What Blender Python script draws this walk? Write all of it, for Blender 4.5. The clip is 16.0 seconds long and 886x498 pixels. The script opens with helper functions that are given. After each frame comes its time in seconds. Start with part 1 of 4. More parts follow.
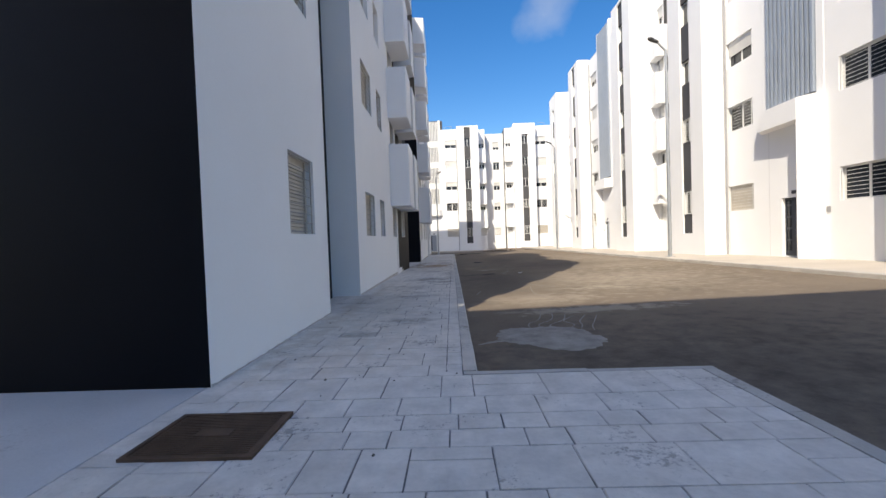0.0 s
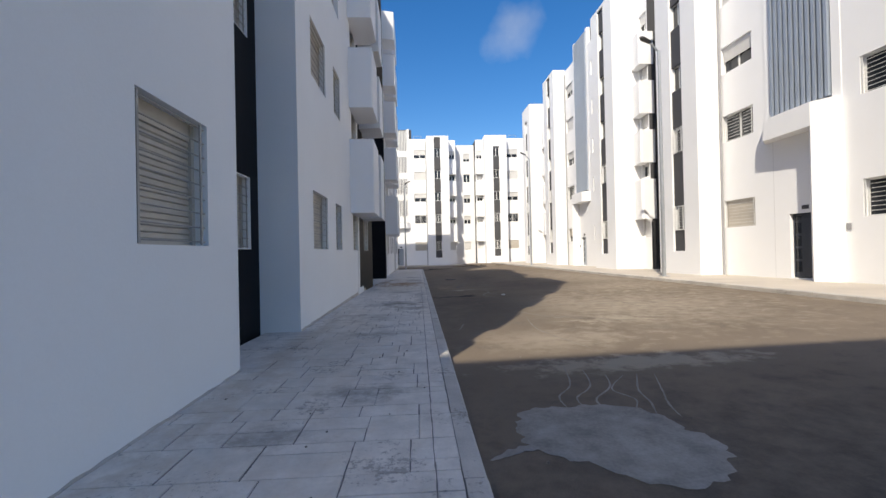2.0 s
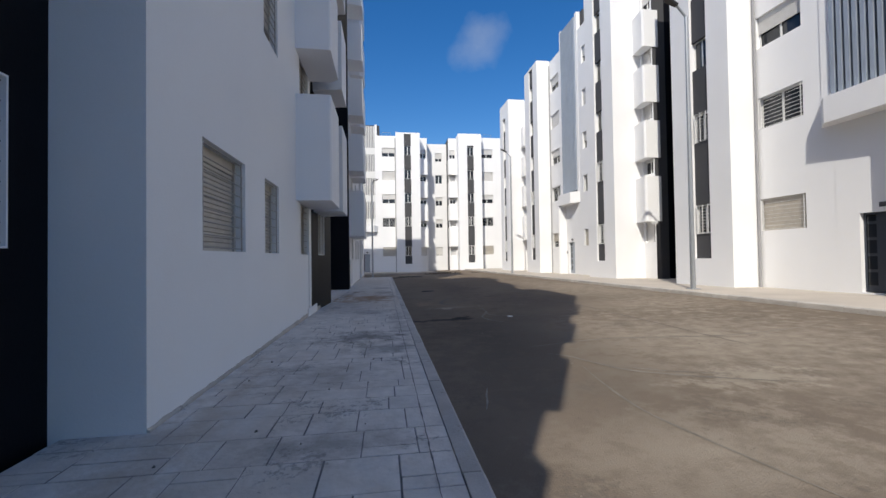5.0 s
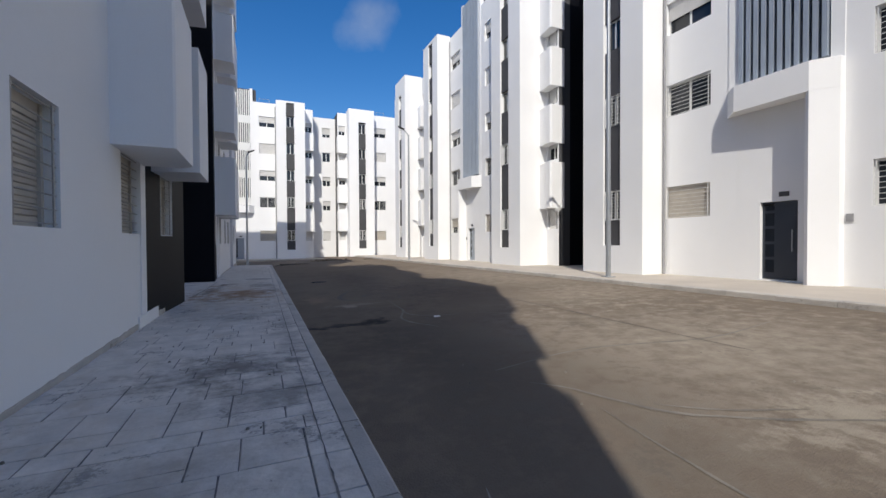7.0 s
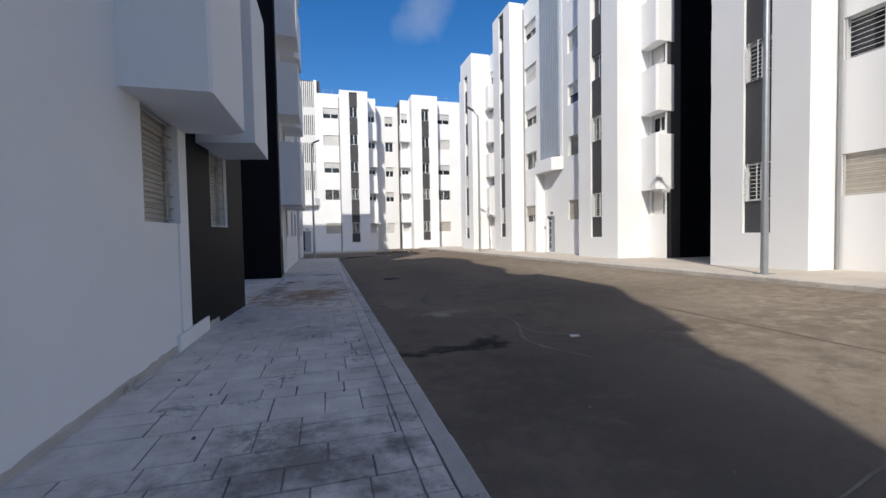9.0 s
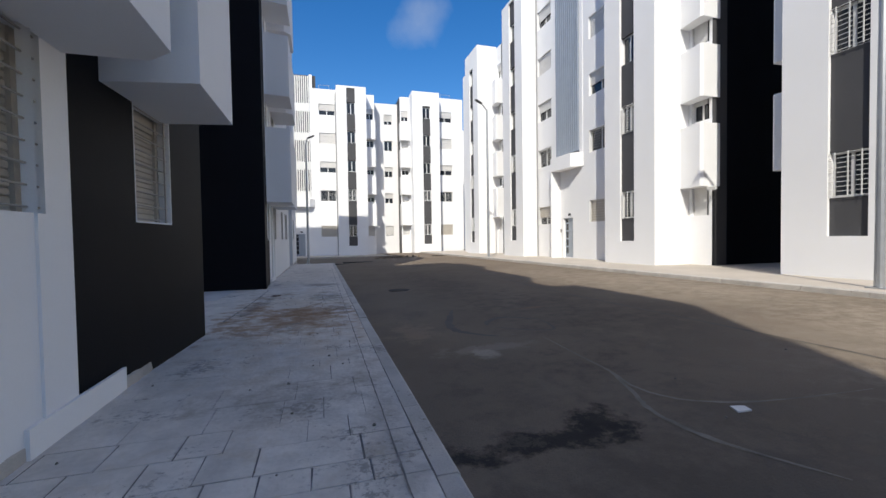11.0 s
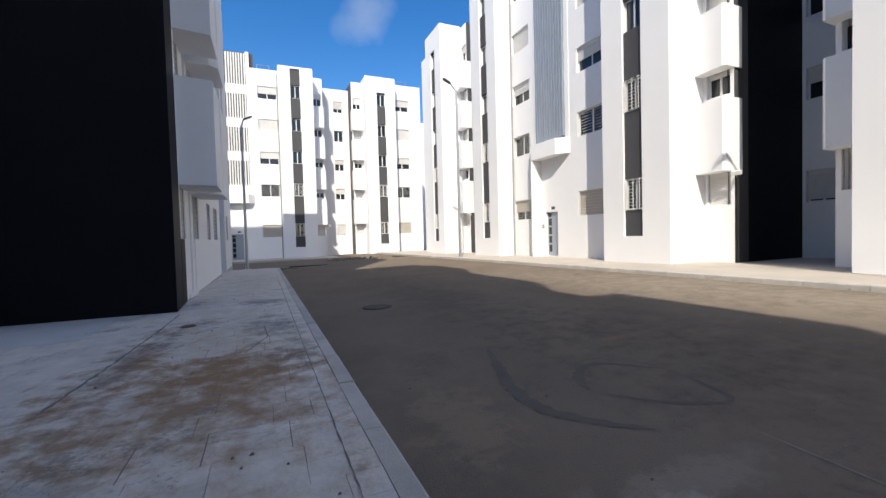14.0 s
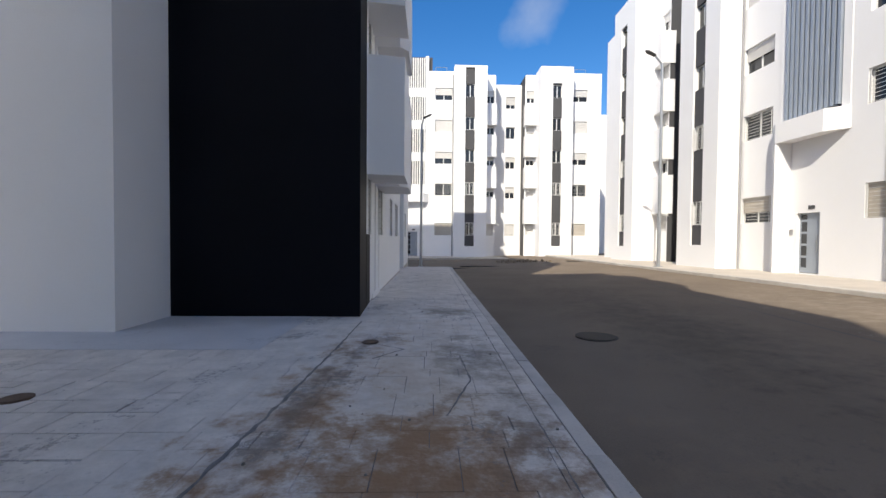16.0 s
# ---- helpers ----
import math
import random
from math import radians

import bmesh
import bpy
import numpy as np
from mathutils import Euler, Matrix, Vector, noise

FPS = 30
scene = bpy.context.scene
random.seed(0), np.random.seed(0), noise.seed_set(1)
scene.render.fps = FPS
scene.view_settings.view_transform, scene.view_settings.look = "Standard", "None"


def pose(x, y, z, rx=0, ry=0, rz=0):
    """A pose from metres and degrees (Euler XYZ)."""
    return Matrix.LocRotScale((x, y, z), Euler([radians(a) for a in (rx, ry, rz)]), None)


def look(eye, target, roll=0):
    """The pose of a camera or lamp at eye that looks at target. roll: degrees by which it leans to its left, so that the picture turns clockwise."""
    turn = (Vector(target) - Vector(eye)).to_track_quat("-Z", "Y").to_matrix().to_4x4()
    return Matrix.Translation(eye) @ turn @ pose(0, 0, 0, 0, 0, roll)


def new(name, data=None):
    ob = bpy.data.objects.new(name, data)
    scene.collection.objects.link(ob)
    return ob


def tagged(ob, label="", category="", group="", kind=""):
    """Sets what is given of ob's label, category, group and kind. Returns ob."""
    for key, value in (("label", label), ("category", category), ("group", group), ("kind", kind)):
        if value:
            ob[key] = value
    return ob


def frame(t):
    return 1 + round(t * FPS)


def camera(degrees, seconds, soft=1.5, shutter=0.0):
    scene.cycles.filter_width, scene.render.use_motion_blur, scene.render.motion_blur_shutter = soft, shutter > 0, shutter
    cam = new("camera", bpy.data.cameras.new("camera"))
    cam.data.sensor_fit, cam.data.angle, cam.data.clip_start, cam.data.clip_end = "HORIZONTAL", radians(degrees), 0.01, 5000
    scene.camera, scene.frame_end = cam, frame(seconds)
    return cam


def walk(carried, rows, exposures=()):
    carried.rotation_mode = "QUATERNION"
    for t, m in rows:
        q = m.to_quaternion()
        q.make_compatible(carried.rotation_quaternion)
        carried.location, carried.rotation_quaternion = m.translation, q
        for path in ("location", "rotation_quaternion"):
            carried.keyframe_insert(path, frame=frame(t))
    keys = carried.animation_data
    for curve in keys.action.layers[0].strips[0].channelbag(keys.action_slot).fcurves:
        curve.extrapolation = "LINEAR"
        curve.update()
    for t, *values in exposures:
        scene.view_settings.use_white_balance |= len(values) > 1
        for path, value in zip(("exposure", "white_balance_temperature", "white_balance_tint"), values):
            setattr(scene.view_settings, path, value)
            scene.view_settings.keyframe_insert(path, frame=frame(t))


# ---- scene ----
cam = camera(93.9, 16.0)
METRES, EYE, TILT, LEAN, TURN = 19.67, 1.3, 0.0, 0.0, 1.3
ROWS = [
    (0.0, 0.0, 0.0, 0.0, -0.05, -1.42, 2.03),
    (0.5, -0.0011, 0.0334, 0.0009, -0.52, -0.42, 1.97),
    (1.0, -0.0041, 0.0656, 0.0013, -3.24, 0.05, 1.41),
    (1.5, -0.0036, 0.0997, 0.0008, -4.95, 0.02, 1.3),
    (2.0, -0.006, 0.1319, 0.0023, -4.67, 0.34, 1.22),
    (2.5, -0.0053, 0.1649, 0.0021, -5.14, 0.57, 1.16),
    (3.0, -0.0085, 0.1997, 0.0025, -5.09, -0.35, 1.1),
    (3.5, -0.0083, 0.2314, 0.0027, -6.78, 1.28, 1.11),
    (6.0, -0.0149, 0.3907, 0.0015, -13.89, 0.61, 0.05),
    (6.5, -0.0121, 0.4208, 0.0007, -28.34, -0.04, 0.29),
    (7.0, -0.0129, 0.4556, -0.0002, -24.97, -0.96, 0.29),
    (7.5, -0.0133, 0.4876, -0.0001, -25.87, -3.0, 0.2),
    (8.0, -0.0135, 0.5194, 0.0003, -21.13, -1.94, 0.81),
    (8.5, -0.0148, 0.5494, -0.0005, -20.54, -2.14, 1.17),
    (9.0, -0.0148, 0.5826, -0.0015, -17.0, -2.1, 1.03),
    (11.5, -0.0075, 0.7339, -0.003, -18.1, -1.24, 0.72),
    (12.0, -0.0034, 0.7636, -0.004, -19.82, -0.74, 0.62),
    (12.5, -0.0034, 0.7923, -0.004, -24.07, -0.67, 0.82),
    (13.0, -0.002, 0.8201, -0.0055, -26.9, -1.14, 0.89),
    (13.5, -0.0056, 0.8526, -0.0053, -22.27, -1.45, 1.49),
    (14.0, -0.0052, 0.8804, -0.0064, -24.66, -1.77, 1.57),
    (14.5, -0.0075, 0.9114, -0.0059, -19.48, -1.7, 1.41),
    (15.0, -0.0097, 0.9391, -0.0056, -16.68, -1.69, 1.35),
    (15.5, -0.0146, 0.9698, -0.0058, -7.26, -1.5, -0.14),
    (16.0, -0.0221, 0.9964, -0.0055, -2.97, -1.42, -0.46),
]
walk(cam, [(t, pose(0, 0, EYE, TILT, LEAN, TURN) @ pose(METRES * x, METRES * y, METRES * z, 90 + pitch, roll, yaw)) for t, x, y, z, yaw, pitch, roll in ROWS],
     exposures=[(0.0, 1.16, 8000, 8), (2.5, 0.9, 7700, 8), (6.5, 0.54, 7050, 8), (9.0, 0.64, 7150, 8), (12.0, 0.86, 7150, 7), (15.0, 1.06, 7600, 8), (16.0, 1.06, 7600, 8)])

# ---- light ----
SUN_AZ = math.atan2(1.0, 1.92)      # the light travels towards +x, +y
SUN_EL = radians(42.0)
world = bpy.data.worlds.new("world")
scene.world = world
world.use_nodes = True
wn, wl = world.node_tree.nodes, world.node_tree.links
sky = wn.new("ShaderNodeTexSky")
sky.sky_type, sky.sun_disc = "NISHITA", False
sky.sun_elevation, sky.sun_rotation = SUN_EL, math.pi + SUN_AZ
sky.altitude, sky.air_density, sky.dust_density, sky.ozone_density = 0, 1.0, 1.3, 3.5
SKY_STRENGTH = 0.112
wn["Background"].inputs["Strength"].default_value = SKY_STRENGTH
# one small thin cloud over the street's end
wtc = wn.new("ShaderNodeTexCoord")
wno = wn.new("ShaderNodeTexNoise")
wno.inputs["Scale"].default_value, wno.inputs["Detail"].default_value = 9.0, 5.0
wdo = wn.new("ShaderNodeVectorMath")
wdo.operation = "DISTANCE"
wdo.inputs[1].default_value = (0.205, 0.868, 0.452)
wma = wn.new("ShaderNodeMath")
wma.operation = "MULTIPLY_ADD"
wma.inputs[1].default_value = -6.5
wmr = wn.new("ShaderNodeMapRange")
wmr.inputs["From Min"].default_value, wmr.inputs["From Max"].default_value = 0.12, 0.62
wmr.inputs["To Max"].default_value = 0.3
wmx = wn.new("ShaderNodeMix")
wmx.data_type = "RGBA"
wmx.inputs["B"].default_value = (3.6, 3.9, 4.4, 1)
whs = wn.new("ShaderNodeHueSaturation")
whs.inputs["Saturation"].default_value, whs.inputs["Value"].default_value = 1.38, 0.92
whs.inputs["Hue"].default_value = 0.509
wl.new(wtc.outputs["Generated"], wno.inputs["Vector"])
wl.new(wtc.outputs["Generated"], wdo.inputs[0])
wl.new(wdo.outputs["Value"], wma.inputs[0])
wl.new(wno.outputs["Fac"], wma.inputs[2])
wl.new(wma.outputs[0], wmr.inputs["Value"])
wl.new(wmr.outputs["Result"], wmx.inputs["Factor"])
wl.new(sky.outputs["Color"], whs.inputs["Color"])
wl.new(whs.outputs["Color"], wmx.inputs["A"])
wl.new(wmx.outputs["Result"], wn["Background"].inputs["Color"])

sun = new("sun", bpy.data.lights.new("sun", "SUN"))
sun.data.energy, sun.data.angle, sun.data.color = 2.66, radians(0.53), (1.0, 0.985, 0.975)
toward = Vector((math.sin(SUN_AZ) * math.cos(SUN_EL), math.cos(SUN_AZ) * math.cos(SUN_EL), -math.sin(SUN_EL)))
sun.matrix_world = look((-30, -50, 60), Vector((-30, -50, 60)) + toward)


# ---- materials ----
def material(name, base, rough=0.8, metal=0.0, vary=0.12, scale=2.0, grain=60.0, bump=0.15, tint=None, spec=0.5, random_tone=0.0):
    """Base colour varied by a broad and a fine noise, with a fine relief."""
    m = bpy.data.materials.new(name)
    m.use_nodes = True
    n, l = m.node_tree.nodes, m.node_tree.links
    b = n["Principled BSDF"]
    b.inputs["Roughness"].default_value, b.inputs["Metallic"].default_value = rough, metal
    b.inputs["Specular IOR Level"].default_value = spec
    tc = n.new("ShaderNodeTexCoord")
    big, fine = n.new("ShaderNodeTexNoise"), n.new("ShaderNodeTexNoise")
    geo = n.new("ShaderNodeNewGeometry")
    for t, s, d in ((big, scale, 5.0), (fine, grain, 3.0)):
        t.inputs["Scale"].default_value, t.inputs["Detail"].default_value = s, d
        l.new(geo.outputs["Position"], t.inputs["Vector"])
    add = n.new("ShaderNodeMath")
    add.operation = "MULTIPLY_ADD"
    add.inputs[1].default_value = 0.35
    l.new(fine.outputs["Fac"], add.inputs[0])
    l.new(big.outputs["Fac"], add.inputs[2])
    ramp = n.new("ShaderNodeMapRange")
    ramp.inputs["From Min"].default_value, ramp.inputs["From Max"].default_value = 0.38, 0.95
    l.new(add.outputs[0], ramp.inputs["Value"])
    mix = n.new("ShaderNodeMix")
    mix.data_type = "RGBA"
    dark = tint or [c * (1 - 2 * vary) for c in base]
    mix.inputs["A"].default_value, mix.inputs["B"].default_value = (*dark, 1), (*base, 1)
    l.new(ramp.outputs["Result"], mix.inputs["Factor"])
    out = mix.outputs["Result"]
    if random_tone:
        info, hsv, mr = n.new("ShaderNodeObjectInfo"), n.new("ShaderNodeHueSaturation"), n.new("ShaderNodeMapRange")
        mr.inputs["To Min"].default_value, mr.inputs["To Max"].default_value = 1 - random_tone, 1 + random_tone
        l.new(info.outputs["Random"], mr.inputs["Value"])
        l.new(mr.outputs["Result"], hsv.inputs["Value"])
        l.new(out, hsv.inputs["Color"])
        out = hsv.outputs["Color"]
    l.new(out, b.inputs["Base Color"])
    if bump:
        bp = n.new("ShaderNodeBump")
        bp.inputs["Strength"].default_value, bp.inputs["Distance"].default_value = bump, 0.01
        l.new(fine.outputs["Fac"], bp.inputs["Height"])
        l.new(bp.outputs["Normal"], b.inputs["Normal"])
    return m


WHITE = material("white_plaster", (0.81, 0.81, 0.81), 0.85, vary=0.03, scale=0.5, grain=45, bump=0.12)
BLACK = material("black_wall_paint", (0.0055, 0.006, 0.009), 0.5, vary=0.2, scale=0.8, grain=45, bump=0.1, spec=0.1)
GREY = material("dark_grey_wall_paint", (0.062, 0.062, 0.066), 0.75, vary=0.1, scale=0.8, grain=45, bump=0.1)
CHARCOAL = material("charcoal_wall_paint", (0.011, 0.0115, 0.0135), 0.6, vary=0.15, scale=0.8, grain=45, bump=0.1, spec=0.07)
LOUVRE = material("grey_blue_metal", (0.33, 0.38, 0.45), 0.45, 0.2, vary=0.06, bump=0.0)
BEHIND = material("dark_louvre_backing", (0.05, 0.06, 0.08), 0.35, vary=0.1, bump=0.0)
FRAME = material("white_window_frame", (0.72, 0.72, 0.70), 0.4, vary=0.03, bump=0.0)
SHUTTER = material("beige_roller_shutter", (0.54, 0.49, 0.42), 0.5, vary=0.1, scale=5, bump=0.03)
PALESHUTTER = material("pale_roller_shutter", (0.66, 0.65, 0.63), 0.5, vary=0.06, scale=5, bump=0.02)
BARS = material("white_iron_bars", (0.70, 0.70, 0.68), 0.45, vary=0.08, scale=9, bump=0.0)
GREYBARS = material("dull_iron_bars", (0.36, 0.34, 0.31), 0.5, vary=0.12, scale=9, bump=0.0)
DOORM = material("navy_metal_door", (0.045, 0.055, 0.075), 0.4, 0.2, vary=0.1, bump=0.0)
DOORG = material("grey_metal_door", (0.33, 0.37, 0.42), 0.4, 0.2, vary=0.06, bump=0.0)
POLE = material("galvanised_steel", (0.42, 0.44, 0.46), 0.42, 0.7, vary=0.08, scale=5, bump=0.0)
DARKM = material("black_plastic", (0.02, 0.02, 0.022), 0.4, vary=0.1, bump=0.0)
PIPE = material("grey_downpipe", (0.30, 0.30, 0.31), 0.5, vary=0.08, bump=0.0)
# plaster of unseen inner walls, greyed so the colour holds the rooms' dimness
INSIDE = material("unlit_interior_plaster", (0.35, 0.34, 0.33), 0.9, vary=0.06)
ROOFM = material("roof_screed", (0.40, 0.39, 0.37), 0.9)
KERB = material("kerb_concrete", (0.52, 0.485, 0.44), 0.85, vary=0.16, scale=3.0, grain=70, bump=0.4, random_tone=0.08)
PAVE = material("stamped_concrete", (0.73, 0.675, 0.61), 0.85, vary=0.15, scale=4.0, grain=24, bump=0.8, spec=0.2, random_tone=0.05)
JOINT = material("pavement_joint", (0.25, 0.235, 0.22), 0.9, vary=0.35, scale=9)
SANDY = material("dusty_concrete_paving", (0.52, 0.46, 0.39), 0.9, vary=0.12, scale=0.7, grain=30, bump=0.3)
CONC = material("smooth_grey_concrete", (0.58, 0.575, 0.57), 0.85, vary=0.1, scale=1.2, grain=40, bump=0.25)
ASPHALT = material("dusty_asphalt", (0.205, 0.164, 0.126), 0.95, vary=0.13, scale=0.6, grain=75, bump=0.8, spec=0.08)
IRON = material("rusty_cast_iron", (0.14, 0.082, 0.05), 0.7, 0.3, vary=0.25, scale=8)
DARKIRON = material("dark_cast_iron", (0.022, 0.021, 0.02), 0.7, 0.2, vary=0.2, scale=8, spec=0.2)
DUST = material("pale_dust_smear", (0.27, 0.238, 0.195), 0.95, vary=0.3, scale=3)
SPILL = material("dried_cement", (0.33, 0.305, 0.275), 0.95, vary=0.25, scale=5, grain=40, bump=0.3)
TYRE = material("tyre_rubber_mark", (0.12, 0.104, 0.086), 0.9, vary=0.2, scale=3)
SOIL = material("dried_mud", (0.25, 0.19, 0.13), 0.95, vary=0.25, scale=4)

GLASS = bpy.data.materials.new("window_glass")
GLASS.use_nodes = True
gb = GLASS.node_tree.nodes["Principled BSDF"]
gb.inputs["Base Color"].default_value = (0.02, 0.024, 0.03, 1)
gb.inputs["Roughness"].default_value = 0.06


def tone_patches(m, spots, soft=0.5):
    """Patches (x, y, half width, half length, colour, strength) with a cloudy edge, laid into a ground material."""
    n, l = m.node_tree.nodes, m.node_tree.links
    b = n["Principled BSDF"]
    out = b.inputs["Base Color"].links[0].from_socket
    geo, no = n.new("ShaderNodeNewGeometry"), n.new("ShaderNodeTexNoise")
    no.inputs["Scale"].default_value, no.inputs["Detail"].default_value, no.inputs["Roughness"].default_value = 3.5, 7.0, 0.7
    l.new(geo.outputs["Position"], no.inputs["Vector"])
    for x, y, rx, ry, colour, strength in spots:
        sub, mul, ln = (n.new("ShaderNodeVectorMath") for _ in range(3))
        sub.operation, mul.operation, ln.operation = "SUBTRACT", "MULTIPLY", "LENGTH"
        sub.inputs[1].default_value = (x, y, 0)
        mul.inputs[1].default_value = (1 / rx, 1 / ry, 0)
        l.new(geo.outputs["Position"], sub.inputs[0])
        l.new(sub.outputs[0], mul.inputs[0])
        l.new(mul.outputs[0], ln.inputs[0])
        ad, mr, mx = n.new("ShaderNodeMath"), n.new("ShaderNodeMapRange"), n.new("ShaderNodeMix")
        ad.operation = "MULTIPLY_ADD"
        ad.inputs[1].default_value = 3.2
        l.new(no.outputs["Fac"], ad.inputs[0])
        l.new(ln.outputs["Value"], ad.inputs[2])
        mr.inputs["From Min"].default_value, mr.inputs["From Max"].default_value = 2.55, 2.55 - soft
        mr.inputs["To Min"].default_value, mr.inputs["To Max"].default_value = 0.0, strength
        l.new(ad.outputs[0], mr.inputs["Value"])
        mx.data_type = "RGBA"
        mx.inputs["B"].default_value = (*colour, 1)
        l.new(mr.outputs["Result"], mx.inputs["Factor"])
        l.new(out, mx.inputs["A"])
        out = mx.outputs["Result"]
    l.new(out, b.inputs["Base Color"])


GRIME, MUD, SUNLIT_DUST = (0.12, 0.11, 0.10), (0.28, 0.165, 0.09), (0.40, 0.345, 0.27)
tone_patches(PAVE, [
    (-0.9, 22.5, 1.6, 6.0, (0.50, 0.40, 0.29), 0.6), (-1.4, 9.0, 1.2, 7.0, (0.56, 0.47, 0.37), 0.45),
    (-0.75, 13.9, 1.0, 0.7, GRIME, 0.75), (-0.4, 12.9, 0.8, 0.5, GRIME, 0.55), (-1.35, 5.7, 0.5, 0.25, GRIME, 0.5), (-0.75, 6.6, 0.5, 0.3, GRIME, 0.6),
    (-0.9, 9.6, 0.7, 0.4, GRIME, 0.4), (-0.8, 17.5, 0.8, 0.5, GRIME, 0.4), (-0.95, 21.3, 1.45, 1.7, MUD, 0.85), (-1.0, 22.1, 1.1, 0.8, MUD, 0.9),
    (-1.85, 22.3, 0.5, 2.4, MUD, 0.75), (-1.64, 24.9, 0.6, 0.6, MUD, 0.6), (-0.4, 24.3, 0.6, 1.3, GRIME, 0.6), (-0.6, 27.2, 0.9, 0.5, GRIME, 0.65),
    (-0.2, 22.4, 0.35, 1.0, GRIME, 0.45), (-2.0, 8.5, 0.35, 5.0, (0.46, 0.38, 0.30), 0.6), (-0.9, 33.0, 1.2, 6.0, (0.42, 0.36, 0.30), 0.4),
    (-1.9, 22.6, 0.13, 2.4, GRIME, 0.45), (-1.7, 24.3, 0.13, 1.2, GRIME, 0.5), (-0.1, 15.5, 0.25, 4.0, GRIME, 0.35), (-1.2, 11.5, 0.9, 0.8, GRIME, 0.3)], 0.9)
# asphalt colour darkened to stand for the buildings' shade
ROAD_SHADE = (0.066, 0.058, 0.050)
# kerb dust first, then sunlit road painted paler and shaded road painted darker
tone_patches(ASPHALT, [
    (0.9, 20.6, 1.0, 2.2, (0.27, 0.20, 0.14), 0.45), (5.0, 12.5, 4.0, 4.0, SUNLIT_DUST, 0.7), (2.0, 9.2, 1.6, 1.0, SUNLIT_DUST, 0.6), (8.0, 22.0, 2.5, 9.0, SUNLIT_DUST, 0.5),
    (6.5, 17.0, 3.0, 2.0, SUNLIT_DUST, 0.45), (3.2, 27.0, 1.5, 7.0, ROAD_SHADE, 0.6), (1.6, 14.0, 1.9, 4.5, ROAD_SHADE, 0.75), (2.6, 4.3, 3.6, 3.2, ROAD_SHADE, 0.85),
    (6.5, 3.0, 3.0, 4.0, ROAD_SHADE, 0.7), (4.2, 20.0, 2.6, 3.5, ROAD_SHADE, 0.6)], 1.4)
tone_patches(ASPHALT, [
    (1.0, 16.4, 0.95, 0.2, (0.035, 0.032, 0.03), 0.9), (1.5, 16.55, 0.3, 0.3, (0.035, 0.032, 0.03), 0.9), (1.48, 18.8, 0.8, 0.25, (0.32, 0.285, 0.235), 0.4),
    (1.42, 18.6, 0.2, 0.26, (0.36, 0.32, 0.265), 0.7), (0.85, 20.1, 0.4, 0.7, (0.29, 0.22, 0.155), 0.5), (3.4, 21.2, 0.5, 0.1, (0.30, 0.17, 0.10), 0.4),
    (3.6, 10.6, 0.9, 0.4, (0.42, 0.37, 0.29), 0.35), (2.5, 7.6, 1.8, 0.4, (0.42, 0.37, 0.29), 0.6)], 0.5)


def specks(m, colour, strength):
    """Short dark scuffs gathered in loose patches over a surface."""
    n, l = m.node_tree.nodes, m.node_tree.links
    b = n["Principled BSDF"]
    out = b.inputs["Base Color"].links[0].from_socket
    geo, fine, wide = n.new("ShaderNodeNewGeometry"), n.new("ShaderNodeTexNoise"), n.new("ShaderNodeTexNoise")
    fine.inputs["Scale"].default_value, fine.inputs["Detail"].default_value, fine.inputs["Roughness"].default_value = 15.0, 6.0, 0.78
    wide.inputs["Scale"].default_value, wide.inputs["Detail"].default_value = 1.3, 3.0
    add, ramp, mix = n.new("ShaderNodeMath"), n.new("ShaderNodeMapRange"), n.new("ShaderNodeMix")
    l.new(geo.outputs["Position"], fine.inputs["Vector"])
    l.new(geo.outputs["Position"], wide.inputs["Vector"])
    l.new(fine.outputs["Fac"], add.inputs[0])
    l.new(wide.outputs["Fac"], add.inputs[1])
    ramp.inputs["From Min"].default_value, ramp.inputs["From Max"].default_value = 1.14, 1.22
    ramp.inputs["To Max"].default_value = strength
    l.new(add.outputs[0], ramp.inputs["Value"])
    mix.data_type = "RGBA"
    mix.inputs["B"].default_value = (*colour, 1)
    l.new(ramp.outputs["Result"], mix.inputs["Factor"])
    l.new(out, mix.inputs["A"])
    l.new(mix.outputs["Result"], b.inputs["Base Color"])


specks(PAVE, (0.19, 0.175, 0.16), 0.6)
specks(ASPHALT, (0.13, 0.11, 0.09), 0.5)
specks(CONC, (0.30, 0.29, 0.28), 0.4)
specks(KERB, (0.2, 0.18, 0.16), 0.7)


# ---- mesh helpers ----
def mesh_of(name, verts, faces, mat):
    me = bpy.data.meshes.new(name)
    me.from_pydata(verts, [], faces)
    me.update()
    for mm in (mat if isinstance(mat, (list, tuple)) else [mat]):
        me.materials.append(mm)
    return me


def part(name, me, parent, label="", m=None):
    """Links a mesh as one object under a thing or a part."""
    ob = new(name, me)
    ob.parent = parent
    if m is not None:
        ob.matrix_basis = m
    if label:
        ob["label"] = label
    return ob


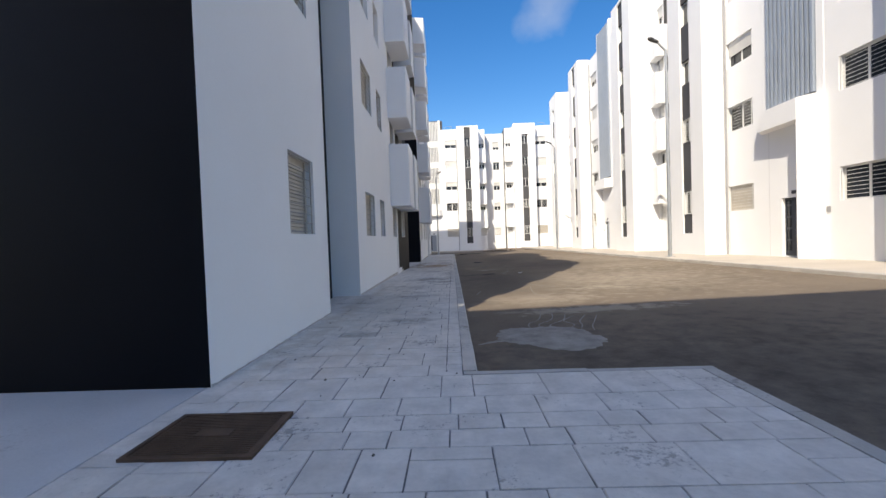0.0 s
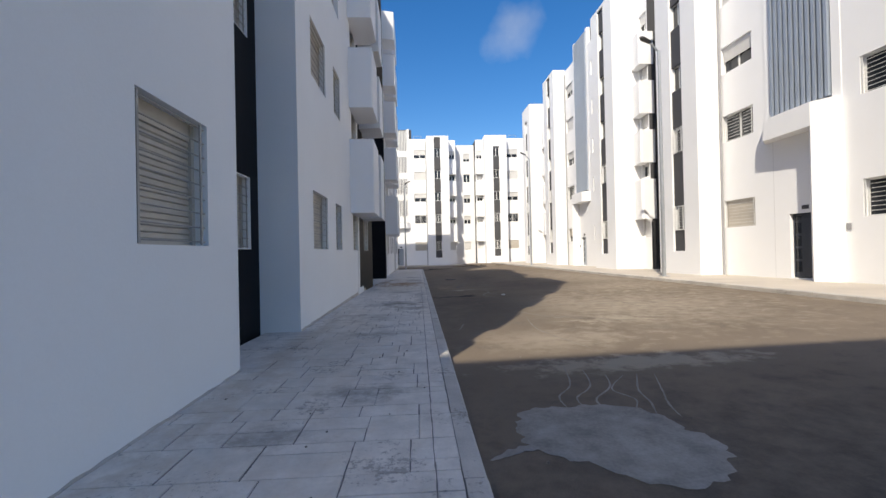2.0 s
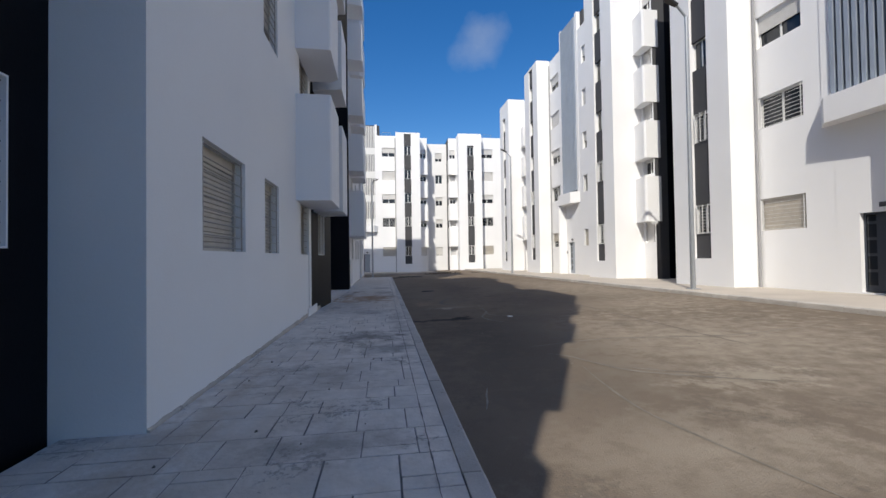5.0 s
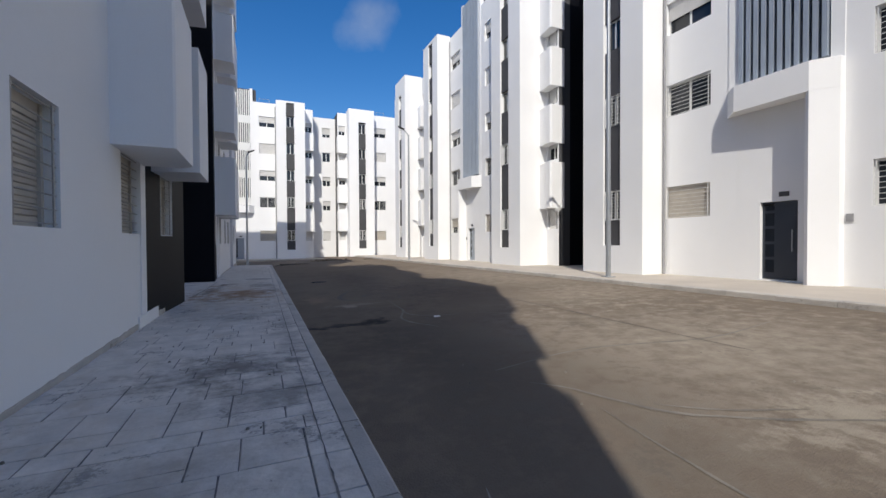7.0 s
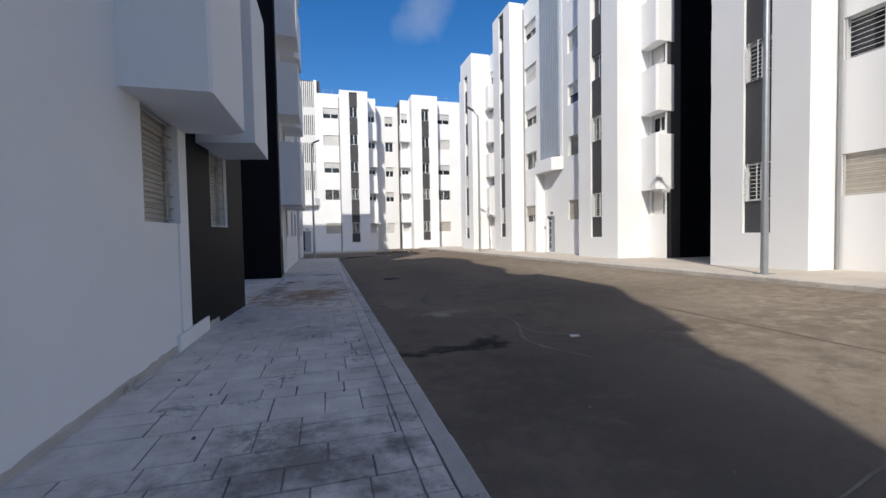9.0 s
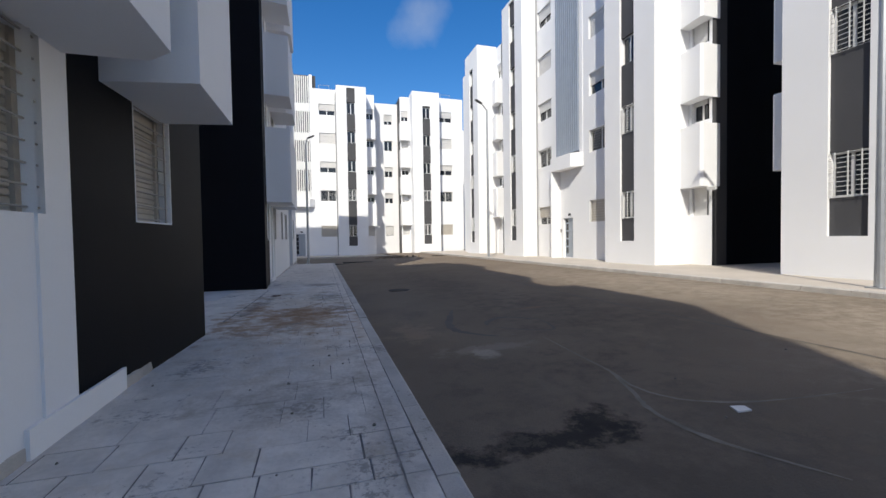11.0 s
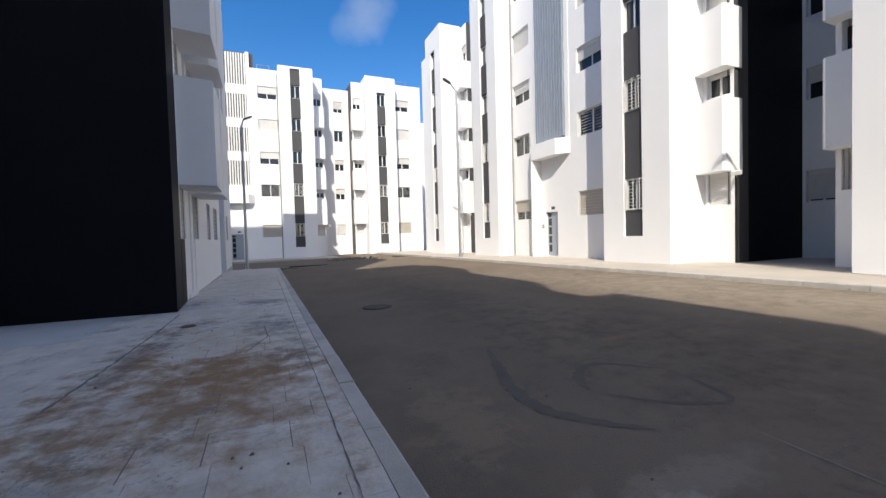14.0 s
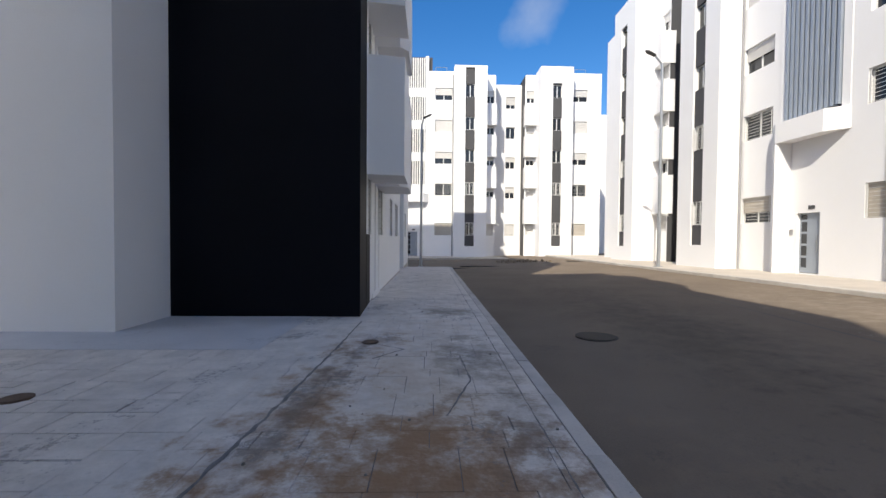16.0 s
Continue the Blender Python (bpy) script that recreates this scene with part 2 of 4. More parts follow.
class Geo:
    """Collects boxes and prisms into one mesh."""

    def __init__(self):
        self.v, self.f = [], []

    def box(self, x0, x1, y0, y1, z0, z1):
        return self.prism([(x0, y0), (x1, y0), (x1, y1), (x0, y1)], z0, z1)

    def prism(self, pts, z0, z1):
        """A plan outline, anticlockwise, drawn up from z0 to z1."""
        k, n = len(self.v), len(pts)
        self.v += [(x, y, z0) for x, y in pts] + [(x, y, z1) for x, y in pts]
        self.f += [tuple(k + i for i in reversed(range(n))), tuple(k + n + i for i in range(n))]
        self.f += [(k + i, k + (i + 1) % n, k + n + (i + 1) % n, k + n + i) for i in range(n)]
        return self

    def tube(self, a, b, r, seg=8, r2=None):
        a, b = Vector(a), Vector(b)
        q = (b - a).to_track_quat("Z", "Y")
        k = len(self.v)
        for p, rr in ((a, r), (b, r if r2 is None else r2)):
            for i in range(seg):
                w = 2 * math.pi * i / seg
                self.v.append(tuple(p + q @ Vector((rr * math.cos(w), rr * math.sin(w), 0))))
        self.f += [(k + i, k + (i + 1) % seg, k + seg + (i + 1) % seg, k + seg + i) for i in range(seg)]
        self.f += [tuple(k + i for i in reversed(range(seg))), tuple(k + seg + i for i in range(seg))]
        return self

    def mesh(self, name, mat):
        return mesh_of(name, self.v, self.f, mat)


def wall_panel(a, b, z0, z1, holes, thick=0.24):
    """A wall from a to b in plan (left to right seen from outside) with holes (u0, u1, z0, z1) cut through."""
    a, b = Vector((*a, 0)), Vector((*b, 0))
    ln = (b - a).length
    u = (b - a) / ln
    inn = Vector((0, 0, 1)).cross(u) * thick
    us = sorted({0.0, ln, *[h[0] for h in holes], *[h[1] for h in holes]})
    zs = sorted({z0, z1, *[h[2] for h in holes], *[h[3] for h in holes]})
    v, f, seen = [], [], {}

    def vert(i, j, back):
        key = (i, j, back)
        if key not in seen:
            seen[key] = len(v)
            pull = 0.06 * ((i == 0) - (i == len(us) - 1)) if back else 0.0
            v.append(tuple(a + u * (us[i] + pull) + Vector((0, 0, zs[j])) + (inn if back else Vector((0, 0, 0)))))
        return seen[key]

    nu, nz = len(us) - 1, len(zs) - 1
    solid = [[not any(h[0] - 1e-6 <= us[i] and us[i + 1] <= h[1] + 1e-6 and h[2] - 1e-6 <= zs[j] and zs[j + 1] <= h[3] + 1e-6 for h in holes)
              for j in range(nz)] for i in range(nu)]
    for i in range(nu):
        for j in range(nz):
            if not solid[i][j]:
                continue
            c = [(i, j), (i + 1, j), (i + 1, j + 1), (i, j + 1)]
            f.append(tuple(vert(*p, 0) for p in c))
            f.append(tuple(vert(*p, 1) for p in reversed(c)))
            for (p, q), (di, dj) in zip(((c[0], c[1]), (c[1], c[2]), (c[2], c[3]), (c[3], c[0])), ((0, -1), (1, 0), (0, 1), (-1, 0))):
                ii, jj = i + di, j + dj
                if di and not 0 <= ii < nu:
                    continue
                if not (0 <= ii < nu and 0 <= jj < nz and solid[ii][jj]):
                    f.append((vert(*q, 0), vert(*p, 0), vert(*p, 1), vert(*q, 1)))
    return v, f


def on_wall(a, b, u, z, inset=0.0):
    """The pose of a thing set in the wall from a to b: x along it, y into it."""
    a, b = Vector((*a, 0)), Vector((*b, 0))
    d = (b - a).normalized()
    inn = Vector((0, 0, 1)).cross(d)
    m = Matrix((d, inn, (0, 0, 1))).transposed().to_4x4()
    m.translation = a + d * u + inn * inset + Vector((0, 0, z))
    return m


CACHE = {}


def cached(key, make):
    if key not in CACHE:
        CACHE[key] = make()
    return CACHE[key]


def frame_mesh(w, h):
    g, t = Geo(), 0.05
    g.box(0, t, 0, 0.06, 0, h).box(w - t, w, 0, 0.06, 0, h).box(t, w - t, 0, 0.06, 0, t).box(t, w - t, 0, 0.06, h - t, h)
    g.box(w / 2 - 0.035, w / 2 + 0.035, 0.01, 0.055, t, h - t)
    return g.mesh("window_frame", FRAME)


def shutter_mesh(w, h, drop, mat):
    """One folded curtain of slats, hanging from its box."""
    n = max(2, int(drop / 0.055))
    prof = [(0.0, h), (0.0, h - 0.17)]
    for i in range(n):
        z = h - 0.17 - drop * i / n
        prof += [(0.03, z - 0.004), (0.014, z - 0.012), (0.012, z - drop / n + 0.008), (0.02, z - drop / n + 0.001)]
    prof += [(0.04, h - 0.17 - drop), (0.04, h)]
    k = len(prof)
    v = [(0.02, y, z) for y, z in prof] + [(w - 0.02, y, z) for y, z in prof]
    f = [(i, k + i, k + (i + 1) % k, (i + 1) % k)[::-1] for i in range(k)]
    return mesh_of("roller_shutter", v, f, mat)


def add_window(parent, a, b, u0, u1, z0, z1, shut=1.0, bars=False, deep=0.14, step=0.13, upright=2, grey=False, lined=False):
    """A window in the wall a-b: frame, two panes, roller shutter let down by the share shut, and bars."""
    w, h = round(u1 - u0, 3), round(z1 - z0, 3)
    m = on_wall(a, b, u0, z0, deep)
    win = part("window", cached(("f", w, h), lambda: frame_mesh(w, h)), parent, "", m)
    for x0 in (0.05, w / 2 + 0.035):
        pw = w / 2 - 0.085
        part("pane", cached(("p", w, h), lambda: Geo().box(0, pw, 0, 0.008, 0.05, h - 0.05).mesh("pane", GLASS)), win, "dark reflecting window glass", pose(x0, 0.03, 0))
    if shut:
        drop = max(0.1, (h - 0.17) * shut)
        part("roller_shutter", cached(("s", w, h, round(drop, 2), grey or bars), lambda: shutter_mesh(w, h, drop, SHUTTER if grey or bars else PALESHUTTER)), win,
             "beige roller shutter" if grey or bars else "pale roller shutter", pose(0, -0.055, 0))
    if grey:
        # guide rails beside the shutter, and a white plastered lining of the opening
        rail = cached(("rail", h), lambda: Geo().box(0, 0.055, -0.072, -0.002, 0, h).mesh("guide_rail", SHUTTER))
        part("guide_rail", rail, win)
        part("guide_rail", rail, win, "", pose(w - 0.055, 0, 0))
    if lined:
        t = 0.014
        g = Geo().box(-0.001, t, -deep - 0.004, -0.08, 0, h).box(w - t, w + 0.001, -deep - 0.004, -0.08, 0, h)
        g.box(t, w - t, -deep - 0.004, -0.08, h - t, h + 0.001).box(t, w - t, -deep - 0.004, -0.08, -0.001, t)
        part("reveal_lining", g.mesh("reveal_lining", WHITE), win, "white plastered window reveal")
    if bars:
        n = int(h / step)
        hor = cached(("bar", w, grey), lambda: Geo().tube((0, 0, 0), (w, 0, 0), 0.008, 6).mesh("bar", GREYBARS if grey else BARS))
        ver = cached(("post", h, grey), lambda: Geo().box(-0.012, 0.012, -0.02, -0.006, 0.01, h - 0.01).mesh("bar", GREYBARS if grey else BARS))
        for i in range(n + 1):
            part("bar", hor, win, "", pose(0, -deep + 0.035, 0.04 + (h - 0.08) * i / n))
        for i in range(upright):
            part("bar", ver, win, "", pose(w * (i + 0.5) / upright if upright > 2 else (0.05, w - 0.09)[i], -deep + 0.035, 0))
    return win


SILLS = (1.9, 5.45, 8.3, 11.15, 14.0)
ROOF = 16.55


def street_block(place, leg, grey_top=True, half=0, seed=1):
    """A five-storey block: two pilasters with dark strips, window bays, louvred stair tower and porch. leg: side of the porch's post.
    half: +1 or -1 builds that end alone."""
    rnd = random.Random(seed)
    blk = new("apartment_building")
    blk.matrix_world = place
    tagged(blk, "white five-storey apartment block with dark grey window strips", "building", "apartment blocks", "")
    hw = 1.1

    def wall(a, b, mat, holes=(), z0=-0.6, z1=ROOF, label="", name="wall", thick=0.24):
        return part(name, mesh_of(name, *wall_panel(a, b, z0, z1, list(holes), thick), mat), blk, label)

    for s in (-1, 1):
        if half and s != half:
            continue

        def P(x, y):
            return (s * x, y)

        def seg(p, q):
            return (P(*p), P(*q)) if s < 0 else (P(*q), P(*p))

        e = {(1, 1): 1.38, (2, 1): 0.85, (2, -1): -0.25}.get((seed, s), 0.0)
        inner = 1.38 if not half else (0.1 if half > 0 else 0.8)
        # side of the passage between two blocks, painted black
        flank = 3.3 if seed == 5 else 2.35
        a, b = seg((7.5 + e, 11.0), (7.5 + e, flank))
        wall(a, b, BLACK, label="black-painted side wall")
        a, b = seg((7.5 + e, flank), (7.5 + e, 1.65))
        wall(a, b, GREY, label="dark grey corner strip")
        # niche with the balconies
        a, b = seg((7.5 + e, 1.65), (6.5 + e, 1.65))
        holes = [(0.12, 0.88, z, z + 1.1) for z in SILLS]
        wall(a, b, WHITE, holes)
        for i, hh in enumerate(holes):
            add_window(blk, a, b, *hh, shut=1.0 if i == 0 else rnd.choice((0.35, 0.5, 0.9)))
        a, b = seg((6.5 + e, 1.65), (6.5 + e, 0.0))
        wall(a, b, WHITE, z1=ROOF + 0.15)
        out = 7.56
        for i, (z0, z1) in enumerate(((2.95, 5.25), (6.2, 8.1), (9.05, 10.95), (11.9, 13.8))):
            pts = [P(6.498 + e, 1.22), P(out - 0.09 + e, 1.1), P(out + e, 1.18), P(out + e, 1.95), P(7.503 + e, 1.95), P(7.503 + e, 1.648), P(6.498 + e, 1.648)]
            part("balcony", Geo().prism(pts if s > 0 else pts[::-1], z0, z1).mesh("balcony", WHITE), blk, "white boxed-in balcony")
        # pilaster with its strip of windows and dark panels
        a, b = seg((6.5 + e, 0.0), (3.62 + e, 0.0))
        u0, u1 = (1.08, 1.9) if s < 0 else (0.98, 1.8)
        top = ROOF - 0.02 if grey_top else 15.25
        wall(a, b, WHITE, [(u0, u1, 0.95, top)], z1=ROOF + 0.15)
        m = on_wall(a, b, u0, 0, 0.09)
        w = u1 - u0
        zz = 0.95
        for i, z in enumerate(SILLS):
            part("spandrel_panel", Geo().box(0, w, 0, 0.14, zz, z).mesh("spandrel_panel", GREY), blk, "dark grey painted panel", m)
            add_window(blk, a, b, u0, u1, z, z + 1.12, shut=0, bars=i < 2, deep=0.2, step=0.12, upright=3)
            zz = z + 1.12
        if top - zz > 0.1:
            part("spandrel_panel", Geo().box(0, w, 0, 0.14, zz, top).mesh("spandrel_panel", GREY), blk, "dark grey painted panel", m)
        a, b = seg((3.62 + e, 0.0), (3.62 + e, 1.05))
        wall(a, b, WHITE, z1=ROOF + 0.15)
        # window bay
        a, b = seg((3.62 + e, 1.05), (inner, 1.05))
        u0, u1 = (0.1, 1.67) if s < 0 else (0.57 + 1.38 - inner, 2.14 + 1.38 - inner) if half else (0.52, 2.19) if e else (0.57, 2.14)
        holes = [(u0, u1, z, z + 1.1) for z in SILLS]
        wall(a, b, WHITE, holes)
        for i, hh in enumerate(holes):
            add_window(blk, a, b, *hh, shut=(1.0, 0.0, 0.45, 1.0, 0.5)[i] if s == -leg else (0.5 if seed > 1 else 0.0, 0.0, 0.4, 1.0, 0.5)[i], bars=i < 2)
        pz = Geo().tube(P(3.55 + e, 0.98) + (-0.1,), P(3.55 + e, 0.98) + (ROOF - 0.3,), 0.045, 8)
        part("downpipe", pz.mesh("downpipe", PIPE), blk, "grey rainwater downpipe")
        if half:
            continue
        # fin beside the louvres
        pts = [P(1.38, 1.025), P(1.38, 1.29), P(hw, 1.29), P(hw, 1.025)]
        part("fin", Geo().prism(pts if s < 0 else pts[::-1], 5.2, ROOF + 1.3).mesh("fin", WHITE), blk)
        a, b = seg((1.38, 1.05), (hw, 1.05))
        wall(a, b, WHITE, z1=5.25)
    if half:
        part("end_wall", Geo().box(*sorted((half * (0.0 if half > 0 else 0.7), half * (0.12 if half > 0 else 0.82))), 1.053, 9.9, -0.6, ROOF).mesh("end_wall", WHITE), blk)
    if not half:
        # stair tower: wall behind the louvres, coloured dark for the shade in their gaps
        wall((-hw, 1.26), (hw, 1.26), BEHIND, z0=5.2, z1=ROOF + 1.2, label="stair tower wall, coloured dark for the shaded louvre gaps")
        blade = FRAME if seed == 4 else LOUVRE
        part("tower_head", Geo().box(-1.7, 1.7, 1.32, 3.8, ROOF - 0.2, ROOF + 1.3).mesh("tower_head", GREY), blk, "dark grey stair head above the roof")
        for i in range(11):
            x = -hw + 0.1 + i * (2 * hw - 0.2) / 10
            part("louvre", cached(("louvre", seed == 4), lambda: Geo().box(-0.055, 0.055, 0, 0.2, 5.75, ROOF + 1.1).mesh("louvre", blade)), blk, "white vertical louvre" if seed == 4 else "grey-blue vertical metal louvre", pose(x, 0.95, 0))
        if seed == 4:
            for z in SILLS[1:]:
                part("louvre_band", Geo().box(-hw, hw, 0.94, 1.0, z + 0.2, z + 1.0).mesh("louvre_band", FRAME), blk, "white band across the louvres")
        # porch
        dx = -0.5
        wall((-hw, 1.056), (hw, 1.056), WHITE, [(0.6, 1.52, 0.0, 2.2)], z1=5.2)
        door_mat = DOORM if seed == 1 else DOORG
        dg = Geo().box(0, 0.92, 0, 0.05, 2.14, 2.2).box(0, 0.06, 0, 0.05, 0.02, 2.14).box(0.86, 0.92, 0, 0.05, 0.02, 2.14).box(0.06, 0.86, 0.012, 0.04, 0.02, 0.12)
        dg.box(0.3, 0.86, 0.005, 0.045, 0.12, 2.14)
        for k in range(5):
            dg.box(0.06, 0.3, 0.012, 0.04, 0.12 + 0.44 * k, 0.2 + 0.44 * k)
        for k in range(6):
            dg.box(0.33, 0.83, -0.004, 0.008, 0.18 + 0.32 * k, 0.46 + 0.32 * k)
        door = part("door", dg.mesh("door", door_mat), blk, "navy metal entrance door" if seed == 1 else "grey metal entrance door", pose(dx, 1.18, 0))
        part("glazing", Geo().box(0.06, 0.3, 0.02, 0.03, 0.12, 2.1).mesh("glazing", GLASS), door, "dark glass strip")
        part("handle", Geo().tube((0.76, -0.06, 0.8), (0.76, -0.06, 1.4), 0.014).tube((0.76, -0.06, 0.85), (0.76, 0.0, 0.85), 0.01).tube((0.76, -0.06, 1.35), (0.76, 0.0, 1.35), 0.01).mesh("handle", POLE), door, "steel pull handle")
        part("number_plate", Geo().box(-0.12, 0.12, -0.02, 0, 2.32, 2.45).mesh("number_plate", GREY), blk, "small dark number plate", pose(0.1, 1.056, 0))
        part("intercom", Geo().box(-0.07, 0.07, -0.03, 0, 1.55, 1.75).box(-0.05, 0.05, -0.036, -0.03, 1.6, 1.7).mesh("intercom", PIPE), blk, "grey metal intercom box", pose(1.5, 1.05, 0) if seed == 1 else pose(-0.72, 1.056, -0.15))
        # porch canopy and post
        pts = [(leg * 1.39, 1.04), (leg * 1.39, 0.8), (leg * 0.9, 0.48), (-leg * 0.95, 0.55), (-leg * 1.42, 1.04)]
        part("canopy", Geo().prism(pts[::-1] if leg > 0 else pts, 4.85, 5.6).mesh("canopy", WHITE), blk, "white concrete porch canopy")
        pts = [(leg * 1.386, 1.096), (leg * 1.386, 0.804), (leg * 0.9, 0.484), (leg * 0.8, 0.54), (leg * 0.8, 1.096)]
        part("porch_post", Geo().prism(pts[::-1] if leg > 0 else pts, -0.5, 4.85).mesh("porch_post", WHITE), blk, "white porch side wall")
    if half >= 0:
        fx = {1: 1.38, 2: 0.85}.get(seed, 0.0)
        fl = part("floodlight", Geo().tube((7.49 + fx, 1.75, 2.78), (7.66 + fx, 1.5, 2.84), 0.025, 8).mesh("floodlight", PIPE), blk, "small grey wall floodlight")
        part("lamp_head", Geo().box(-0.14, 0.14, -0.09, 0.05, -0.05, 0.07).mesh("lamp_head", FRAME), fl, "", pose(7.68 + fx, 1.46, 2.86, 20, 0, 15))
    # roof slab and hollow inside
    lo, hi = (-7.2, 7.4 + {1: 1.38, 2: 0.85}.get(seed, 0.0)) if not half else ((0.2, 7.4) if half > 0 else (-7.4, -0.9))
    part("roof", Geo().box(lo, hi, 1.9, 10.9, 15.55, 15.75).mesh("roof", ROOFM), blk)
    part("back_wall", Geo().box(lo, hi, 10.7, 10.95, -0.6, ROOF).mesh("back_wall", WHITE), blk)
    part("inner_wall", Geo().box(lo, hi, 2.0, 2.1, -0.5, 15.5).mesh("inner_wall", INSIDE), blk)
    for x in (-5.0, -2.5, 2.5, 5.0):
        if lo < x < hi:
            rg = Geo()
            for dx in (-0.5, 0.5):
                rg.tube((x + dx, 1.6, ROOF - 0.2), (x + dx, 1.6, ROOF + 0.55), 0.02, 6)
            rg.tube((x - 0.5, 1.6, ROOF + 0.55), (x + 0.5, 1.6, ROOF + 0.55), 0.02, 6)
            part("roof_rail", rg.mesh("roof_rail", POLE), blk, "thin steel roof rail")
    return blk


def facing_road(yc, z):
    """Blocks on the far side of the road: their facade looks towards -x."""
    m = Matrix(((0, 1, 0), (-1, 0, 0), (0, 0, 1))).to_4x4()
    m.translation = (11.65, yc, z)
    return m


def slope(y):
    return -0.008 * (max(y, 8.0) - 8.0)


street_block(facing_road(15.72, slope(15.8) + 0.25), 1, True, 0, 1)
street_block(facing_road(34.1, slope(34.2) + 0.25), -1, True, 0, 2)
street_block(facing_road(51.6, slope(50) + 0.2), 1, False, 1, 3)
street_block(pose(-2.54, 55.9, slope(56.5)), -1, True, 0, 4)
street_block(pose(15.16, 55.9, slope(56.5) + 0.05), 1, False, -1, 5)


def link_wing(place, w, depth, u):
    """The set-back wall between two blocks, with one column of windows."""
    wing = new("apartment_building")
    wing.matrix_world = place
    tagged(wing, "narrow white set-back wing between two apartment blocks", "building", "apartment blocks")
    a, b = (-w / 2, depth), (w / 2, depth)
    holes = [(u, u + 0.9, z, z + 1.1) for z in SILLS]
    part("wall", mesh_of("wall", *wall_panel(a, b, -0.6, ROOF - 0.3, holes), WHITE), wing)
    for i, h in enumerate(holes):
        add_window(wing, a, b, *h, shut=(0.9, 0.4, 0.3, 0.0, 0.6)[i])
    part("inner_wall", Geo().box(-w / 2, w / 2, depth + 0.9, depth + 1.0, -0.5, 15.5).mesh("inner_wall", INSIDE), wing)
    return wing


link_wing(facing_road(24.49, slope(25) + 0.25), 2.53, 5.4, 0.12)
link_wing(facing_road(42.72, slope(43.6) + 0.25), 2.72, 5.4, 0.12)
link_wing(pose(6.31, 55.9, slope(56.5)), 2.68, 3.2, 1.2)


far_block = new("apartment_building")
far_block.location = (20, 72, -0.5)
tagged(far_block, "plain white apartment block beyond the street's end", "building", "apartment blocks")
part("wall", Geo().box(-9, 12, -4, 6, 0, 16.4).mesh("wall", WHITE), far_block)
part("strip", Geo().box(-5.6, -4.7, -4.06, -3.99, 1, 15).mesh("strip", GREY), far_block, "dark grey painted strip")


# ---- the blocks beside the pavement ----
LSILL = (1.45, 5.0, 7.85, 10.7, 13.55)
LROOF = 16.4


